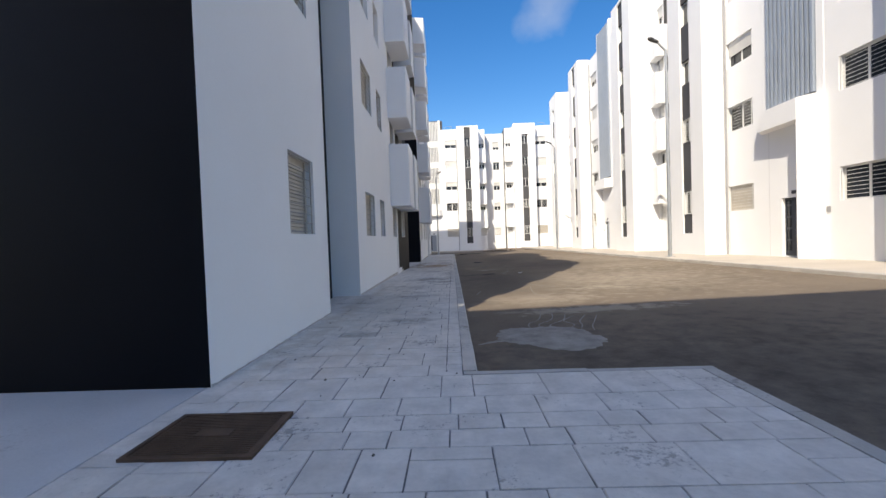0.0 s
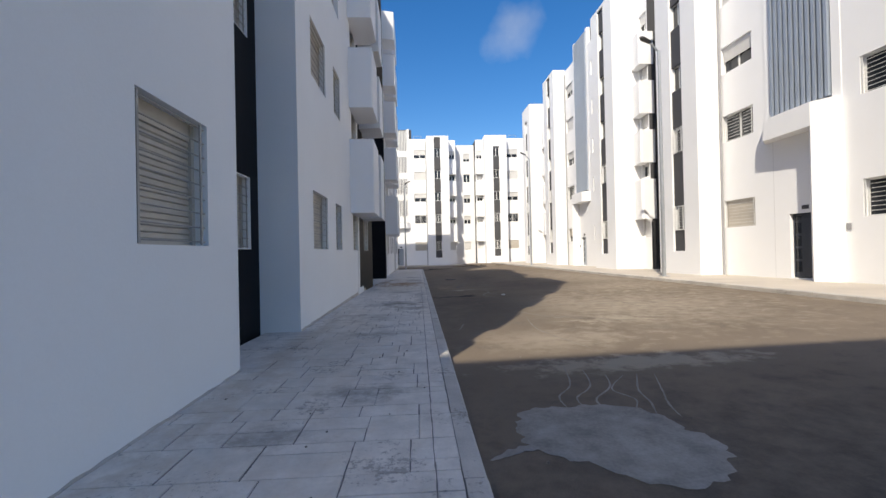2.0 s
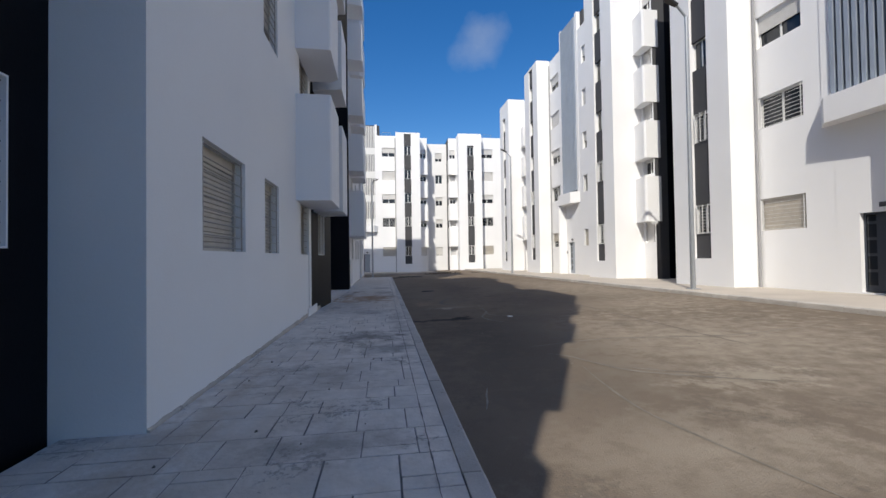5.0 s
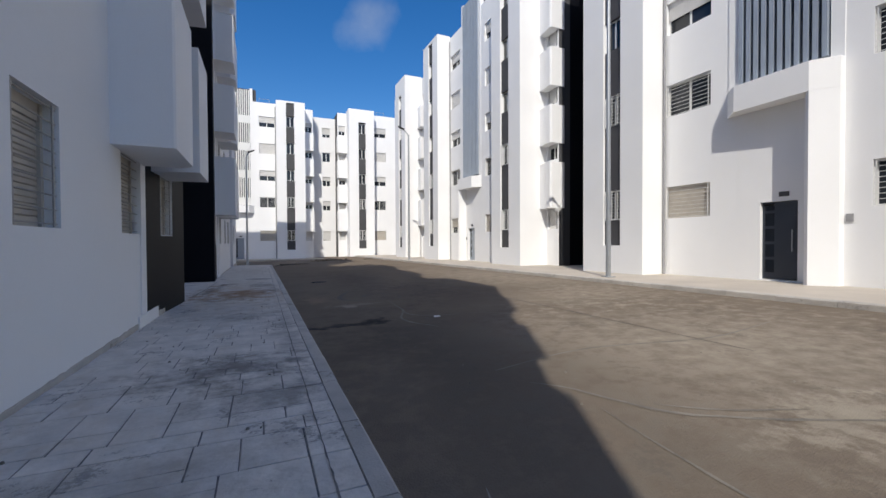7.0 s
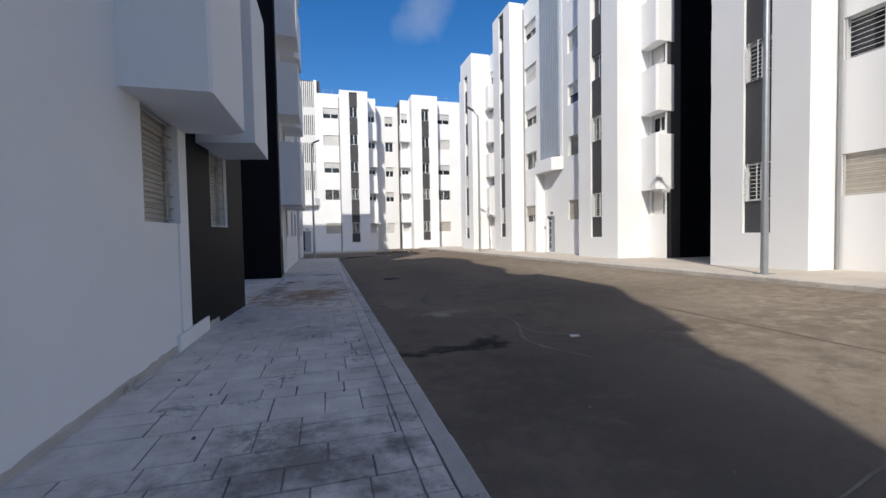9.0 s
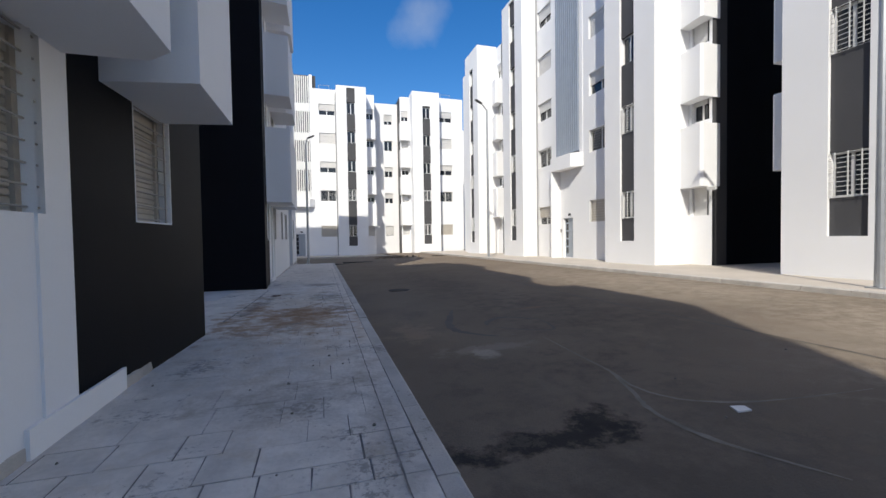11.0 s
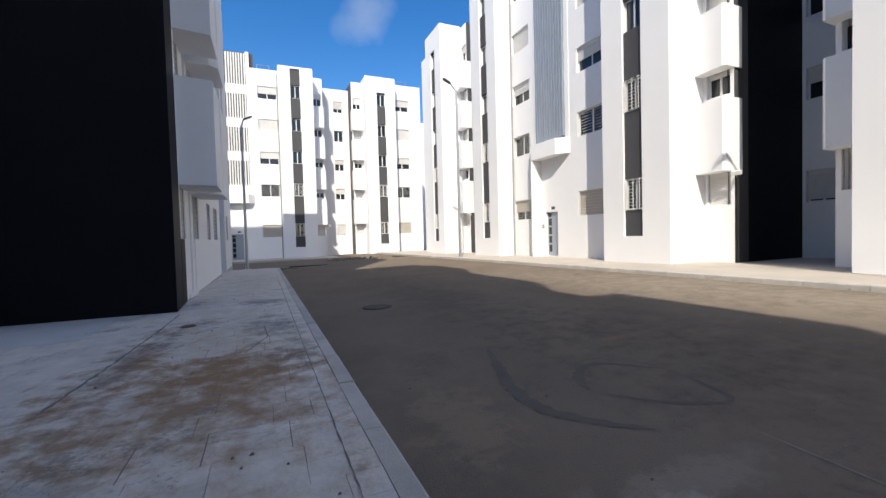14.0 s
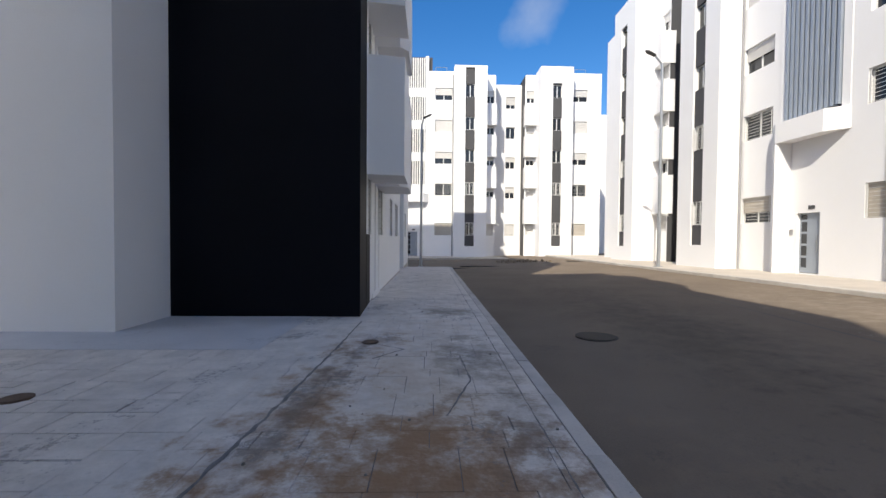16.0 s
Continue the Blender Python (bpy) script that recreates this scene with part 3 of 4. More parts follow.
def rear_block(place, flip, seed=1):
    """The back of a block. Plan x runs along the pavement, y into the block; flip: mirrored along it."""
    rnd = random.Random(seed)
    blk = new("apartment_building")
    blk.matrix_world = place
    tagged(blk, "white apartment block in shade with black ends and boxed balconies", "building", "apartment blocks", "")

    def seg(p, q):
        if not flip:
            return p, q
        return (-q[0], q[1]), (-p[0], p[1])

    def wall(p, q, mat, holes=(), label="", z1=LROOF, wins=None):
        a, b = seg(p, q)
        ln = math.hypot(q[0] - p[0], q[1] - p[1])
        hs = []
        for (x0, x1, z0, zt) in holes:
            u0, u1 = x0 - p[0], x1 - p[0]
            if flip:
                u0, u1 = ln - u1, ln - u0
            hs.append((u0, u1, z0, zt))
        part("wall", mesh_of("wall", *wall_panel(a, b, -0.7, z1, hs, 0.42), mat), blk, label)
        for i, h in enumerate(hs):
            add_window(blk, a, b, *h, shut=1.0 if h[2] < 3 else rnd.choice((1.0, 0.6, 0.8)), bars=h[2] < 7, step=0.145, deep=0.2, grey=True, lined=mat is not WHITE)

    def col(x0, x1, h=1.2):
        return [(x0, x1, z, z + h) for z in LSILL]

    wall((0.0, 9.0), (0.0, 3.6), WHITE)
    wall((0.0, 3.6), (0.0, 0.0), BLACK, label="black-painted end wall")
    wall((0.0, 0.0), (3.8, 0.0), WHITE, col(2.07, 3.13))
    wall((3.8, 0.0), (3.8, 0.7), WHITE)
    wall((3.8, 0.7), (6.3, 0.7), BLACK, col(4.35, 5.95), "black-painted recess")
    wall((6.3, 0.7), (6.3, 0.0), WHITE)
    wall((6.3, 0.0), (13.8, 0.0), WHITE, col(7.33, 8.68) + col(9.62, 10.5) + col(12.45, 13.5))
    wall((13.8, 0.0), (13.8, 0.04), WHITE)
    if flip:
        wall((13.8, 0.04), (15.7, -0.063), WHITE, col(14.68, 15.45))
        wall((15.7, -0.063), (16.75, -0.12), CHARCOAL, label="charcoal-painted corner strip")
        part("dado", Geo().prism([(-15.7, -0.068), (-15.0, -0.03), (-15.0, 0.04), (-15.7, 0.04)][::-1], -0.3, 1.45).mesh("dado", CHARCOAL), blk, "charcoal-painted dado")
    else:
        wall((13.8, 0.04), (16.75, -0.12), CHARCOAL, col(14.85, 15.7), "charcoal-painted corner wall")
    wall((16.75, -0.12), (16.75, 3.1), BLACK, label="black-painted end wall")
    wall((16.75, 3.1), (16.75, 9.0), WHITE)
    # balconies high on the other end
    for z0, z1 in ((4.1, 5.7), (6.75, 8.5), (9.6, 11.3), (12.5, 14.2)):
        part("balcony", Geo().box(*sorted((0.002 * (-1 if flip else 1), -0.32 * (-1 if flip else 1))), 0.01, 1.3, z0, z1).mesh("balcony", WHITE), blk, "white boxed-in balcony")
    zs = ((2.62, 4.95), (5.95, 7.85), (8.8, 10.7), (11.65, 13.55), (14.5, 16.2))
    for z0, z1 in zs:
        for pts in ([(12.0, 0.002), (12.0, -0.72), (12.03, -0.75), (13.55, -0.75), (13.75, -0.55), (13.75, 0.002)],
                    [(14.3, 0.03), (14.17, -0.78), (15.52, -0.78), (15.66, 0.03)]):
            if flip:
                pts = [(-x, y) for x, y in pts]
            else:
                pts = pts[::-1]
            part("balcony", Geo().prism(pts, z0, z1).mesh("balcony", WHITE), blk, "white boxed-in balcony")
    sx = -1 if flip else 1
    # ragged mortar at the foot of the white walls
    for xa, xb in ((0.0, 3.8), (6.3, 13.2), (14.5, 16.7)):
        v, f, n = [], [], int((xb - xa) / 0.12)
        for i in range(n + 1):
            x, hgt, out = sx * (xa + (xb - xa) * i / n), rnd.uniform(0.008, 0.03), rnd.uniform(0.008, 0.028) + (0.02 if xa > 14 else 0)
            v += [(x, -out, -0.25), (x, -out * 0.7, 0.006), (x, -0.002, hgt)]
        for i in range(n):
            for q in (0, 1):
                c = (3 * i + q, 3 * i + 3 + q, 3 * i + 4 + q, 3 * i + 1 + q)
                f.append(c if sx > 0 else c[::-1])
        part("mortar_fillet", mesh_of("mortar_fillet", v, f, KERB), blk, "ragged grey mortar along the wall's foot")
    x0, x1 = sorted((0.2 * sx, 16.55 * sx))
    part("roof", Geo().box(x0, x1, 0.3, 8.9, 15.3, 15.5).mesh("roof", ROOFM), blk)
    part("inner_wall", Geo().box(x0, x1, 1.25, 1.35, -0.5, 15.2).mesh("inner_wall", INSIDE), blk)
    part("back_wall", Geo().box(x0, x1, 8.75, 8.99, -0.6, LROOF).mesh("back_wall", WHITE), blk)
    part("plinth", Geo().box(*sorted((13.2 * sx, 14.5 * sx)), -0.03, -0.002, -0.3, 0.12).mesh("plinth", WHITE), blk)
    return blk


def beside_pavement(y, z):
    m = Matrix(((0, -1, 0), (1, 0, 0), (0, 0, 1))).to_4x4()
    m.translation = (-2.28 if y < 20 else -2.2, y, z)
    return m


rear_block(beside_pavement(3.75, 0.0), False, 1)
rear_block(beside_pavement(43.4, slope(30)), True, 2)

# block that closes the yard between the two, and the one behind the start
yard = new("apartment_building")
tagged(yard, "plain white wing of a block set back behind the pavement", "building", "apartment blocks")
part("wall", mesh_of("wall", *wall_panel((-13.0, 25.43), (-5.25, 25.43), -0.6, LROOF, []), WHITE), yard)
part("side_wall", mesh_of("side_wall", *wall_panel((-5.25, 25.43), (-5.25, 26.9), -0.6, LROOF, []), WHITE), yard)
south = new("apartment_building")
tagged(south, "white apartment block across the street behind the start", "building", "apartment blocks")
part("wall", Geo().box(-16, 2.5, -20.2, -8.2, -0.5, 16.4).mesh("wall", WHITE), south)


# ---- ground ----
def sheet(name, xs, ys, height, mat):
    v = [(x, y, height(x, y)) for y in ys for x in xs]
    n = len(xs)
    f = [(j * n + i, j * n + i + 1, (j + 1) * n + i + 1, (j + 1) * n + i) for j in range(len(ys) - 1) for i in range(n - 1)]
    return new(name, mesh_of(name, v, f, mat))


KX = 0.16


def road_z(x, y):
    return slope(y) - 0.14 + 0.24 * min(max(x / 9.4, 0), 1)


ys = [-2000, -200, -60, -20] + [i * 2.0 for i in range(-9, 41)] + [120, 400, 2000]
road = sheet("road", [-2000, -200, -30, -2.5, 0.0, 2, 4, 6, 8, 9.5, 14, 40, 200, 2000], ys, road_z, ASPHALT)
tagged(road, "dusty grey-brown asphalt road", "road", "", "structure")


def slab(name, x0, x1, y0, y1, mat, lift, label, cat="pavement"):
    n = max(1, int((y1 - y0) / 2))
    v, f = [], []
    for i in range(n + 1):
        y = y0 + (y1 - y0) * i / n
        z = slope(y) + lift
        v += [(x0, y, z - 0.4), (x0, y, z), (x1, y, z), (x1, y, z - 0.4)]
    for i in range(n):
        k = 4 * i
        f += [(k + 4, k, k + 1, k + 5)[::-1], (k + 1, k + 2, k + 6, k + 5), (k + 2, k + 3, k + 7, k + 6)]
    f += [(0, 3, 2, 1)[::-1], (4 * n, 4 * n + 3, 4 * n + 2, 4 * n + 1)]
    ob = new(name, mesh_of(name, v, f, mat))
    return tagged(ob, label, cat, "", "structure")


walk_main = slab("pavement", -2.9, 0.07, 3.9, 41.0, JOINT, -0.008, "grey stamped-concrete pavement, dusty and mud-stained")
walk_south = slab("pavement", -12.0, 2.36, -8.0, 3.9, JOINT, -0.008, "pale grey stamped-concrete pavement round the road's end")
walk_yard = slab("pavement", -12.0, -2.9, 20.4, 26.8, JOINT, -0.008, "grey stamped-concrete yard between two blocks")
slab("pavement", -12.0, -2.32, -8.0, 3.74, CONC, 0.003, "smooth grey poured concrete by the black end wall")
slab("pavement", -12.0, -2.9, 24.5, 26.75, CONC, 0.003, "smooth grey poured concrete by the black end wall")
slab("pavement", 9.4, 22.5, -8.0, 56.0, SANDY, 0.21, "sand-coloured dusty concrete pavement by the white blocks")
slab("pavement", -16.0, 9.4, 52.5, 58.0, SANDY, 0.0, "sand-coloured dusty concrete pavement at the street's end")


def street_lamp(x, y, z, reach, h=9.4):
    lamp = new("street_lamp")
    lamp.location = (x, y, z)
    tagged(lamp, "tall galvanised steel street lamp with a black lantern", "street lamp", "street lamps")
    part("base_plate", Geo().box(-0.16, 0.16, -0.16, 0.16, 0, 0.025).mesh("base_plate", POLE), lamp)
    part("pole", Geo().tube((0, 0, 0.02), (0, 0, h), 0.085, 12, 0.055).mesh("pole", POLE), lamp)
    part("arm", Geo().tube((0, 0, h - 0.05), (reach * 0.9, 0, h + 0.35), 0.04, 8).mesh("arm", POLE), lamp)
    g = Geo().prism([(0, -0.07), (0.4, -0.11), (0.52, 0), (0.4, 0.11), (0, 0.07)], -0.04, 0.04)
    ob = part("lantern", g.mesh("lantern", DARKM), lamp, "black lamp head", pose(reach * 0.85, 0, h + 0.35, 0, -25 if reach > 0 else 25, 0) @ Matrix.Diagonal((1 if reach > 0 else -1, 1, 1, 1)))
    return lamp


street_lamp(10.0, 19.25, slope(19.3) + 0.21, -0.4)
street_lamp(9.75, 38.6, slope(38.6) + 0.21, -0.4)
street_lamp(-1.45, 43.6, slope(43.6) - 0.14, 0.12, 8.2)


# ---- things on the ground ----
def manhole_cover(x, y, w, d):
    cover = new("manhole_cover")
    cover.location = (x, y, slope(y))
    tagged(cover, "square rusty brown cast-iron manhole cover in the pavement", "manhole cover")
    g = Geo()
    g.box(-w / 2, w / 2, -d / 2, -d / 2 + 0.035, -0.02, 0.022).box(-w / 2, w / 2, d / 2 - 0.035, d / 2, -0.02, 0.022)
    g.box(-w / 2, -w / 2 + 0.035, -d / 2 + 0.035, d / 2 - 0.035, -0.02, 0.022).box(w / 2 - 0.035, w / 2, -d / 2 + 0.035, d / 2 - 0.035, -0.02, 0.022)
    part("frame", g.mesh("frame", IRON), cover)
    lid = part("lid", Geo().box(-w / 2 + 0.04, w / 2 - 0.04, -d / 2 + 0.04, d / 2 - 0.04, -0.02, 0.016).mesh("lid", IRON), cover)
    n = 22
    rib = Geo().box(-w / 2 + 0.06, w / 2 - 0.06, -0.006, 0.006, 0.016, 0.021).mesh("rib", IRON)
    for i in range(n):
        part("rib", rib, lid, "", pose(0, -d / 2 + 0.06 + (d - 0.12) * i / (n - 1), 0))
    part("maker_plate", Geo().box(-0.12, 0.12, -0.05, 0.05, 0.016, 0.024).mesh("maker_plate", IRON), lid)
    return cover


manhole_cover(-1.68, 2.78, 0.84, 0.66)


def round_cover(x, y, z, r, mat, label):
    ob = new("manhole_cover")
    ob.location = (x, y, z)
    tagged(ob, label, "manhole cover")
    part("ring", Geo().tube((0, 0, -0.05), (0, 0, 0.008), r, 20, r * 0.98).mesh("ring", mat), ob)
    part("lid", Geo().tube((0, 0, -0.02), (0, 0, 0.013), r * 0.86, 20, r * 0.85).mesh("lid", mat), ob)


round_cover(1.58, 25.6, road_z(1.58, 25.6), 0.31, DARKIRON, "round dark cast-iron manhole cover in the road")
round_cover(-1.64, 24.85, slope(24.85), 0.11, IRON, "small round rusty drain cover in the pavement")
round_cover(-4.2, 22.97, slope(23), 0.12, IRON, "small round rusty drain cover in the yard")


def streak(name, line, width, mat, label, lift=0.004, seed=0):
    """A thin ragged mark along a smooth line on the road."""
    rnd = random.Random(seed)
    pts = []
    for i in range(len(line) - 1):
        p0, p1, p2, p3 = (Vector(line[max(0, min(len(line) - 1, i + k))]) for k in (-1, 0, 1, 2))
        for j in range(8):
            t = j / 8
            pts.append(0.5 * (2 * p1 + (p2 - p0) * t + (2 * p0 - 5 * p1 + 4 * p2 - p3) * t * t + (3 * p1 - p0 - 3 * p2 + p3) * t ** 3))
    pts.append(Vector(line[-1]))
    v, f = [], []
    for i, p in enumerate(pts):
        d = (pts[min(i + 1, len(pts) - 1)] - pts[max(i - 1, 0)]).normalized()
        end = min(1, 0.25 + 3 * min(i, len(pts) - 1 - i) / len(pts))
        for sgn in (-1, 1):
            o = sgn * width / 2 * end * rnd.uniform(0.6, 1.3)
            x, y = p.x - d.y * o, p.y + d.x * o
            v.append((x, y, road_z(x, y) + lift))
        if i:
            f.append((2 * i - 2, 2 * i - 1, 2 * i + 1, 2 * i)[::-1])
    ob = new(name, mesh_of(name, v, f, mat))
    return tagged(ob, label, "road mark", "", "structure")


def splash(name, x, y, rx, ry, turn, mat, label, seed):
    """A dried spill: a flat patch with a ragged, lobed rim."""
    rnd = random.Random(seed)
    n, v = 90, [(x, y, road_z(x, y) + 0.004)]
    waves = [(k, rnd.uniform(0.25, 1.0) / k ** 0.75, rnd.uniform(0, 6.28)) for k in (2, 3, 5, 8, 13, 21, 31)]
    for i in range(n):
        w = 2 * math.pi * i / n
        r = 1 + 0.26 * sum(amp * math.sin(k * w + ph) for k, amp, ph in waves)
        px, py = rx * r * math.cos(w), ry * r * math.sin(w)
        qx, qy = x + px * math.cos(turn) - py * math.sin(turn), y + px * math.sin(turn) + py * math.cos(turn)
        v.append((qx, qy, road_z(qx, qy) + 0.004))
    ob = new(name, mesh_of(name, v, [(0, 1 + i, 1 + (i + 1) % n) for i in range(n)], mat))
    return tagged(ob, label, "road mark", "", "structure")


splash("dried_spill", 1.3, 5.72, 0.78, 0.58, -0.55, SPILL, "pale grey dried cement spill on the asphalt", 3)
streak("spill_tail", [(0.9, 5.6), (0.6, 5.62), (0.3, 5.48)], 0.09, SPILL, "pale grey dried cement spill on the asphalt", 0.005, 1)
run = random.Random(8)
for k in range(6):
    x0, y0, bend = 1.15 + 0.17 * k, 6.3 - 0.07 * k, run.uniform(-0.1, 0.1)
    streak("dried_trickle", [(x0, y0), (x0 + 0.08 + bend, y0 + 0.3), (x0 + 0.2 - bend, y0 + 0.62), (x0 + 0.42, y0 + run.uniform(0.95, 1.3))], 0.02, SPILL, "thin pale trickle from a dried spill", 0.004, 20 + k)
streak("dust_streak", [(2.44, 19.0), (2.36, 18.1), (2.32, 17.5), (2.23, 17.0), (2.36, 16.64), (2.7, 16.42), (3.2, 16.3), (4.0, 16.2)], 0.04, DUST, "pale dust streak on the asphalt", 0.004, 4)
streak("dust_streak", [(2.33, 17.5), (2.12, 16.9), (1.98, 16.5), (2.02, 16.0), (2.3, 15.4)], 0.05, DUST, "pale dust streak on the asphalt", 0.0045, 12)
streak("dust_streak", [(2.0, 12.4), (2.23, 12.1), (2.53, 11.35), (2.9, 11.0), (3.44, 10.65), (4.1, 10.3)], 0.045, DUST, "pale crack line across the road", 0.004, 5)
streak("dust_streak", [(2.6, 11.45), (3.0, 11.1), (3.6, 10.8)], 0.03, DUST, "pale crack line across the road", 0.0045, 6)
streak("dust_streak", [(1.9, 12.9), (3.4, 13.1), (5.2, 12.7), (7.0, 12.9)], 0.04, DUST, "pale crack line across the road", 0.004, 7)
streak("dust_streak", [(2.15, 11.6), (2.02, 10.8), (1.96, 10.0), (2.1, 9.1), (2.3, 8.2)], 0.025, DUST, "pale tyre-dust line on the asphalt", 0.004, 13)
streak("dust_streak", [(0.73, 11.05), (0.66, 10.8), (0.62, 10.6), (0.56, 10.4)], 0.02, SPILL, "thin pale scratch on the asphalt", 0.004, 14)
streak("tyre_mark", [(1.95, 21.7), (1.75, 21.2), (1.52, 20.55), (1.44, 20.0), (1.61, 19.63), (1.9, 19.3)], 0.13, TYRE, "dark curved tyre mark on the asphalt", 0.004, 8)
streak("tyre_mark", [(2.02, 20.05), (2.09, 20.25), (2.33, 20.5), (2.6, 20.53), (3.0, 20.1)], 0.11, TYRE, "dark curved tyre mark on the asphalt", 0.004, 9)
streak("tyre_mark", [(3.0, 20.07), (2.9, 19.54), (2.74, 19.34), (2.35, 19.57), (2.09, 19.9)], 0.05, TYRE, "dark curved tyre mark on the asphalt", 0.005, 10)
streak("road_seam", [(6.3, 36.0), (5.8, 31.0), (5.1, 24.5), (5.05, 20.7), (5.08, 17.0), (5.0, 12.0)], 0.05, TYRE, "dark seam along the asphalt", 0.004, 15)


def crack(line, width, seed):
    """A ragged dark joint opened in the pavement."""
    rnd = random.Random(seed)
    v, f, pts = [], [], []
    for (xa, ya), (xb, yb) in zip(line, line[1:]):
        n = max(2, int(math.hypot(xb - xa, yb - ya) / 0.07))
        pts += [(xa + (xb - xa) * i / n + rnd.uniform(-0.25, 0.25) * width, ya + (yb - ya) * i / n) for i in range(n)]
    for i, (x, y) in enumerate(pts):
        w = width * rnd.uniform(0.3, 1.2)
        v += [(x - w / 2, y, slope(y) + 0.0045), (x + w / 2, y, slope(y) + 0.0045)]
        if i:
            f.append((2 * i - 2, 2 * i - 1, 2 * i + 1, 2 * i))
    ob = new("pavement_crack", mesh_of("pavement_crack", v, f, JOINT))
    return tagged(ob, "ragged dark open joint in the pavement", "crack", "", "structure")


crack([(-2.14, 21.3), (-2.05, 22.9), (-2.0, 24.6), (-1.98, 26.3)], 0.035, 1)
crack([(-0.1, 4.0), (-0.1, 12.0), (-0.1, 22.0), (-0.1, 36.0)], 0.013, 2)
crack([(-0.75, 22.6), (-0.5, 23.4), (-0.55, 24.3)], 0.02, 3)
crack([(-1.5, 24.1), (-1.2, 24.5), (-1.75, 24.9)], 0.03, 4)


def drain_grate(x, y, w, d, turn=0):
    grate = new("drain_grate")
    grate.matrix_world = pose(x, y, road_z(x, y), 0, 0, turn)
    tagged(grate, "long dark cast-iron drain grate in the road", "drain grate", "drain grates")
    g = Geo().box(-w / 2, w / 2, -d / 2, -d / 2 + 0.05, -0.02, 0.03).box(-w / 2, w / 2, d / 2 - 0.05, d / 2, -0.02, 0.03)
    part("frame", g.mesh("frame", DARKIRON), grate)
    bar = Geo().box(-0.03, 0.03, -d / 2 + 0.05, d / 2 - 0.05, -0.02, 0.025).mesh("bar", DARKIRON)
    n = int(w / 0.1)
    for i in range(n):
        part("bar", bar, grate, "", pose(-w / 2 + 0.05 + i * (w - 0.1) / (n - 1), 0, 0))


drain_grate(0.2, 41.6, 2.0, 0.5)
drain_grate(1.9, 42.9, 2.2, 0.5)
drain_grate(8.6, 46.6, 1.0, 0.5)
heap, lump = Geo(), random.Random(5)
for _ in range(70):
    hx, hy, r = lump.gauss(5.0, 0.8), lump.gauss(47.0, 0.5), lump.uniform(0.04, 0.16)
    heap.tube((hx, hy, road_z(hx, hy) - 0.03), (hx + lump.uniform(-0.05, 0.05), hy, road_z(hx, hy) + r), r, 6, r * 0.45)
tagged(new("rubble", heap.mesh("rubble", SOIL)), "low scatter of brown rubble and soil on the road", "rubble", "", "stuff")
chip = new("litter", Geo().prism([(-0.07, -0.04), (0.06, -0.05), (0.08, 0.03), (-0.03, 0.06)], 0, 0.012).mesh("litter", FRAME))
chip.location = (2.62, 16.3, road_z(2.62, 16.3))
tagged(chip, "flat white scrap of rubbish on the asphalt", "litter")


grit, pick = Geo(), random.Random(11)
for _ in range(260):
    on_walk = pick.random() < 0.45
    gx, gy = (pick.uniform(-2.1, 0.0) if on_walk else pick.uniform(0.25, 6.0)), pick.uniform(1.5, 34.0)
    if gy < 4 and not on_walk:
        continue
    gz = slope(gy) if on_walk else road_z(gx, gy)
    r = pick.uniform(0.006, 0.017)
    grit.tube((gx, gy, gz - 0.004), (gx + r * 0.3, gy, gz + r * 0.8), r, 5, r * 0.5)
grit_ob = new("grit", grit.mesh("grit", DUST))
tagged(grit_ob, "loose grit and crumbs of mortar on the ground", "grit", "", "stuff")


# ---- kerbs ----
def kerb(name, run, across, z_of, label, w=0.14, h=0.3):
    """Kerb stones one metre long, laid end to end along run = (start, end)."""
    row = new(name)
    tagged(row, label, "kerb", "", "structure")
    a, b = Vector(run[0]), Vector(run[1])
    n = max(1, round((b - a).length))
    d = (b - a) / n
    ang = math.atan2(d.y, d.x)
    ln = d.length
    c = 0.02
    v = [(0.004, 0, -h), (0.004, 0, 0), (0.004, w - c, 0), (0.004, w, -c), (0.004, w, -h)]
    v += [(ln - 0.004, y, z) for _, y, z in v]
    me = mesh_of("kerb_stone", v, [(0, 1, 2, 3, 4), (9, 8, 7, 6, 5)] + [(i, 5 + i, 6 + i, 1 + i) for i in range(4)], KERB)
    rnd = random.Random(n)
    for i in range(n):
        p = a + d * i
        q = a + d * (i + 1)
        tilt = math.atan2(z_of(q) - z_of(p), ln)
        m = pose(p.x, p.y, z_of(p) + rnd.uniform(-0.004, 0.004), 0, 0, math.degrees(ang)) @ pose(0, 0, 0, 0, -math.degrees(tilt), rnd.uniform(-0.3, 0.3)) @ Matrix.Diagonal((1, across, 1, 1))
        part("kerb_stone", me, row, "", m)


level = lambda p: slope(p[1]) + 0.004
kerb("kerb_long", ((0.065, 4.03), (0.065, 41.0)), -1, level, "worn grey concrete kerb along the pavement")
kerb("kerb_end", ((0.065, 3.9), (2.44, 3.9)), 1, level, "worn grey concrete kerb across the road's end", 0.1)
kerb("kerb_south", ((2.302, 3.9), (2.302, -7.9)), 1, level, "worn grey concrete kerb by the road")
kerb("kerb_far", ((9.4, 56.0), (9.4, -8.0)), -1, lambda p: slope(p[1]) + 0.215, "sand-coloured dusty concrete kerb by the white blocks", 0.16)


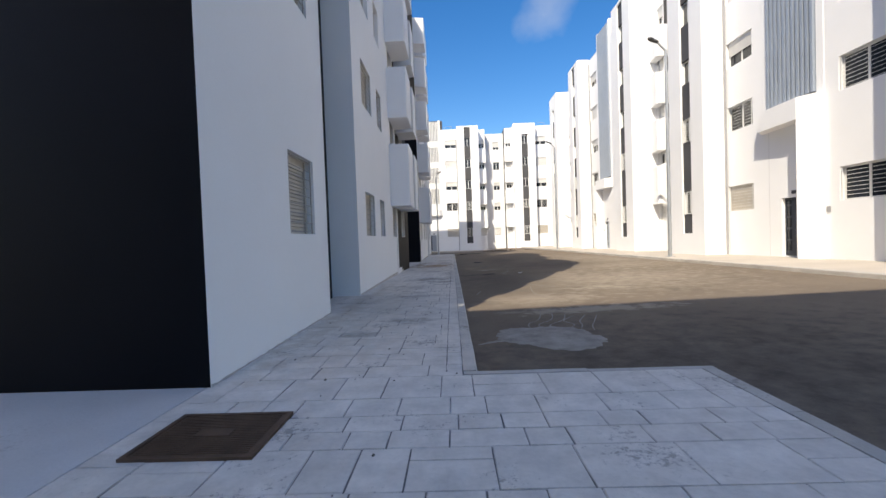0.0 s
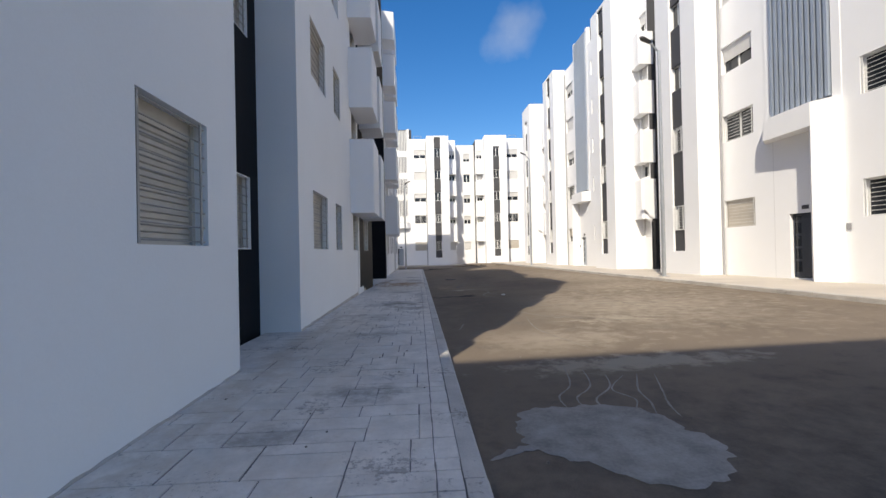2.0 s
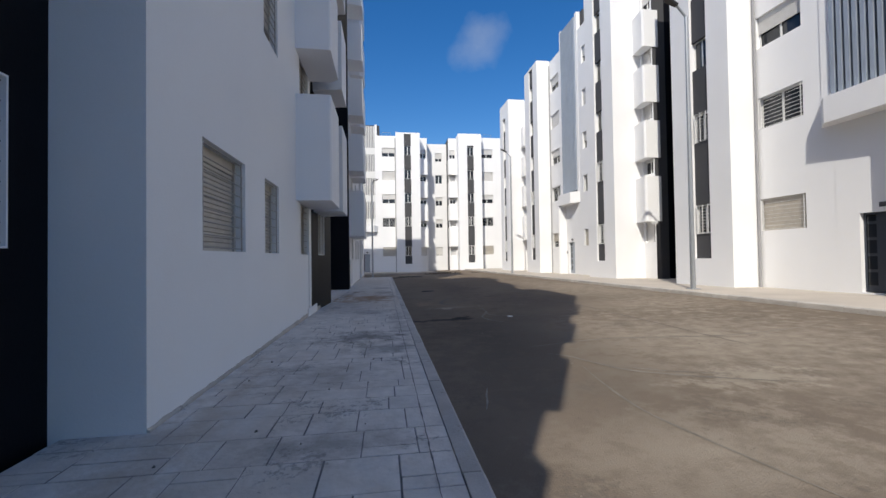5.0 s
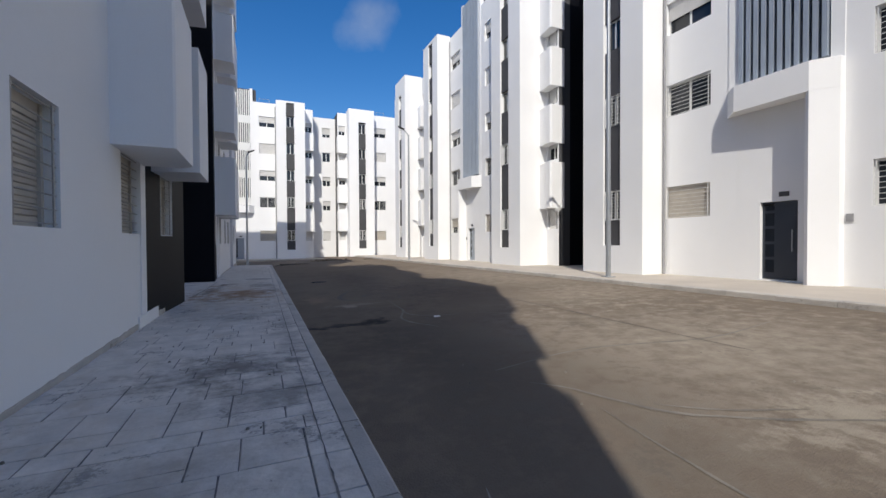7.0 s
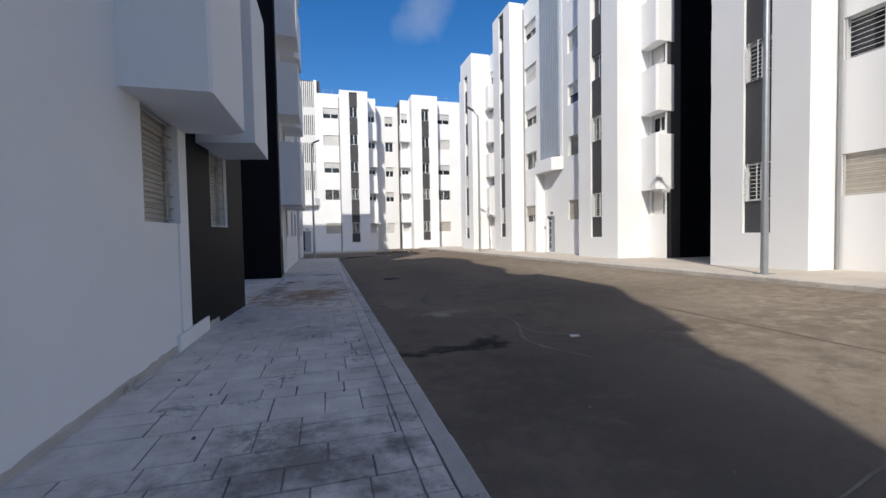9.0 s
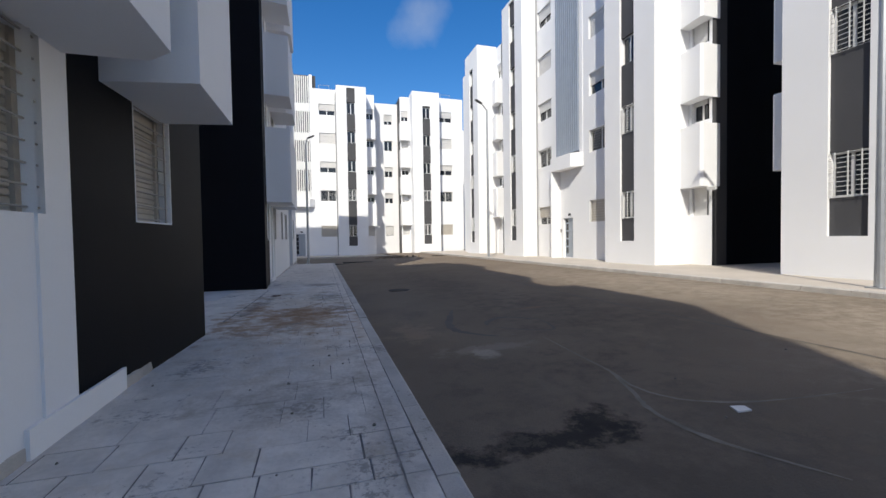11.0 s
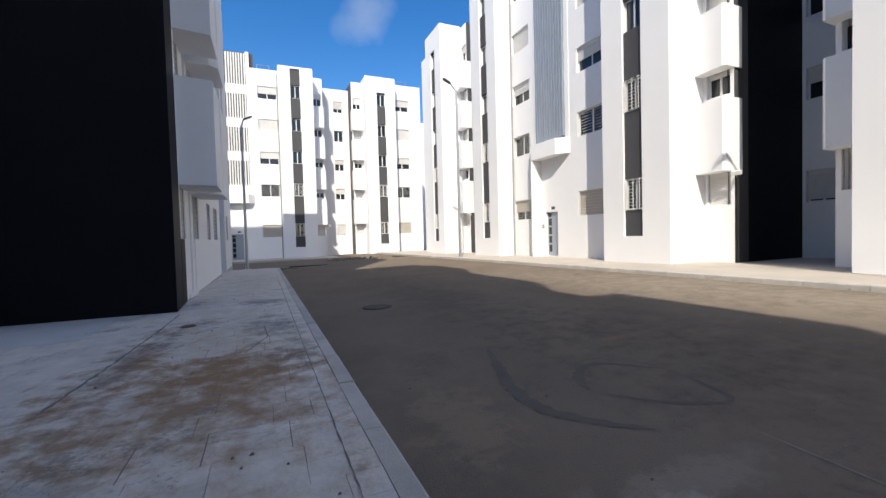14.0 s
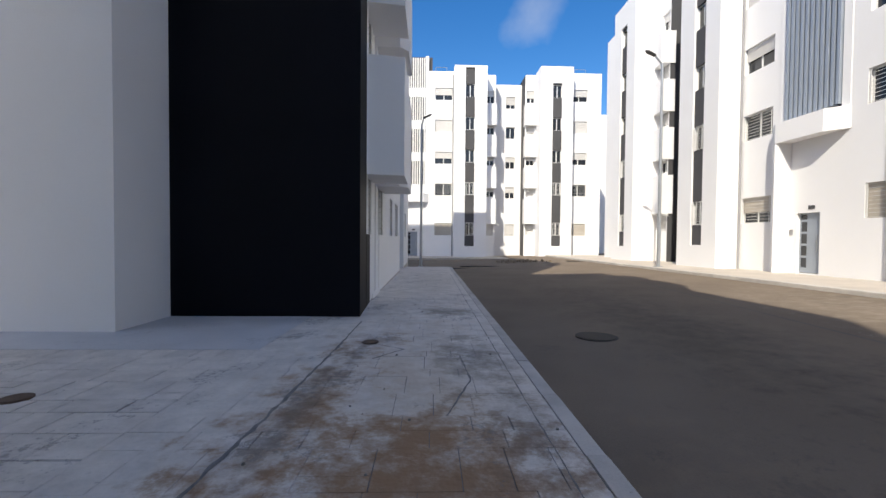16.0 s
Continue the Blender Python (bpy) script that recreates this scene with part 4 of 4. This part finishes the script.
# ---- stamped paving ----
def paving(owner, x0, x1, y0, y1, keep, seed, skip=None):
    """Stamped stones of mixed size in rows; those with y under keep are pieces, the rest one joined part."""
    rnd = random.Random(seed)
    rest, count, y = Geo(), 0, y0
    shared = {}
    while y < y1 - 0.05:
        d = min(rnd.choice((0.24, 0.34, 0.45, 0.45)), y1 - y)
        if y1 - y - d < 0.15:
            d = y1 - y
        x = x0
        while x < x1 - 0.02:
            w = min(rnd.choice((0.28, 0.4, 0.5, 0.62)), x1 - x)
            if x1 - x - w < 0.15:
                w = x1 - x
            cells = [(x, y, w, d)]
            if d > 0.4 and rnd.random() < 0.4:
                k = rnd.choice((0.33, 0.5, 0.67)) * d
                cells = [(x, y, w, k), (x, y + k, w, d - k)]
            elif w > 0.5 and rnd.random() < 0.35:
                cells = [(x, y, w / 2, d), (x + w / 2, y, w / 2, d)]
            for cx, cy, cw, cd in cells:
                if skip and skip(cx, cy, cw, cd):
                    continue
                j, e = rnd.choice((0.0015, 0.0025, 0.004)), 0.005
                z = slope(cy + cd / 2) + rnd.uniform(-0.0015, 0.0015)
                if cy < keep and count < 300:
                    key = (round(cw, 2), round(cd, 2), j)
                    if key not in shared:
                        v = [(j, j, -0.012), (cw - j, j, -0.012), (cw - j, cd - j, -0.012), (j, cd - j, -0.012)]
                        v += [(j + e, j + e, 0), (cw - j - e, j + e, 0), (cw - j - e, cd - j - e, 0), (j + e, cd - j - e, 0)]
                        v = [(x_ + rnd.uniform(-0.006, 0.006), y_ + rnd.uniform(-0.006, 0.006), z_) if q < 4 else (x_ + rnd.uniform(0, 0.004), y_ + rnd.uniform(0, 0.004), z_) for q, (x_, y_, z_) in enumerate(v)]
                        shared[key] = mesh_of("paving_stone", v, [(4, 5, 6, 7)] + [(i, (i + 1) % 4, 4 + (i + 1) % 4, 4 + i) for i in range(4)], PAVE)
                    part("paving_stone", shared[key], owner, "", pose(cx, cy, z, -0.46 if cy > 8 else 0, 0, 0))
                    count += 1
                else:
                    rest.box(cx + j, cx + cw - j, cy + j, cy + cd - j, z - 0.02, z)
            x += w
        y += d
    if rest.f:
        ob = part("paving_stones", rest.mesh("paving_stones", PAVE), owner)
        tagged(ob, "", "", "", "stuff")


def by_cover(x, y, w, d):
    return (x > -2.1 and x + w < -1.26 and y > 2.45 and y + d < 3.11)


paving(walk_main, -2.9, 0.062, 3.9, 41.0, 30, 4)
paving(walk_south, -2.32, 2.3, -1.0, 3.9, 9, 5, by_cover)
paving(walk_yard, -9.5, -2.9, 20.4, 24.5, 27, 6)
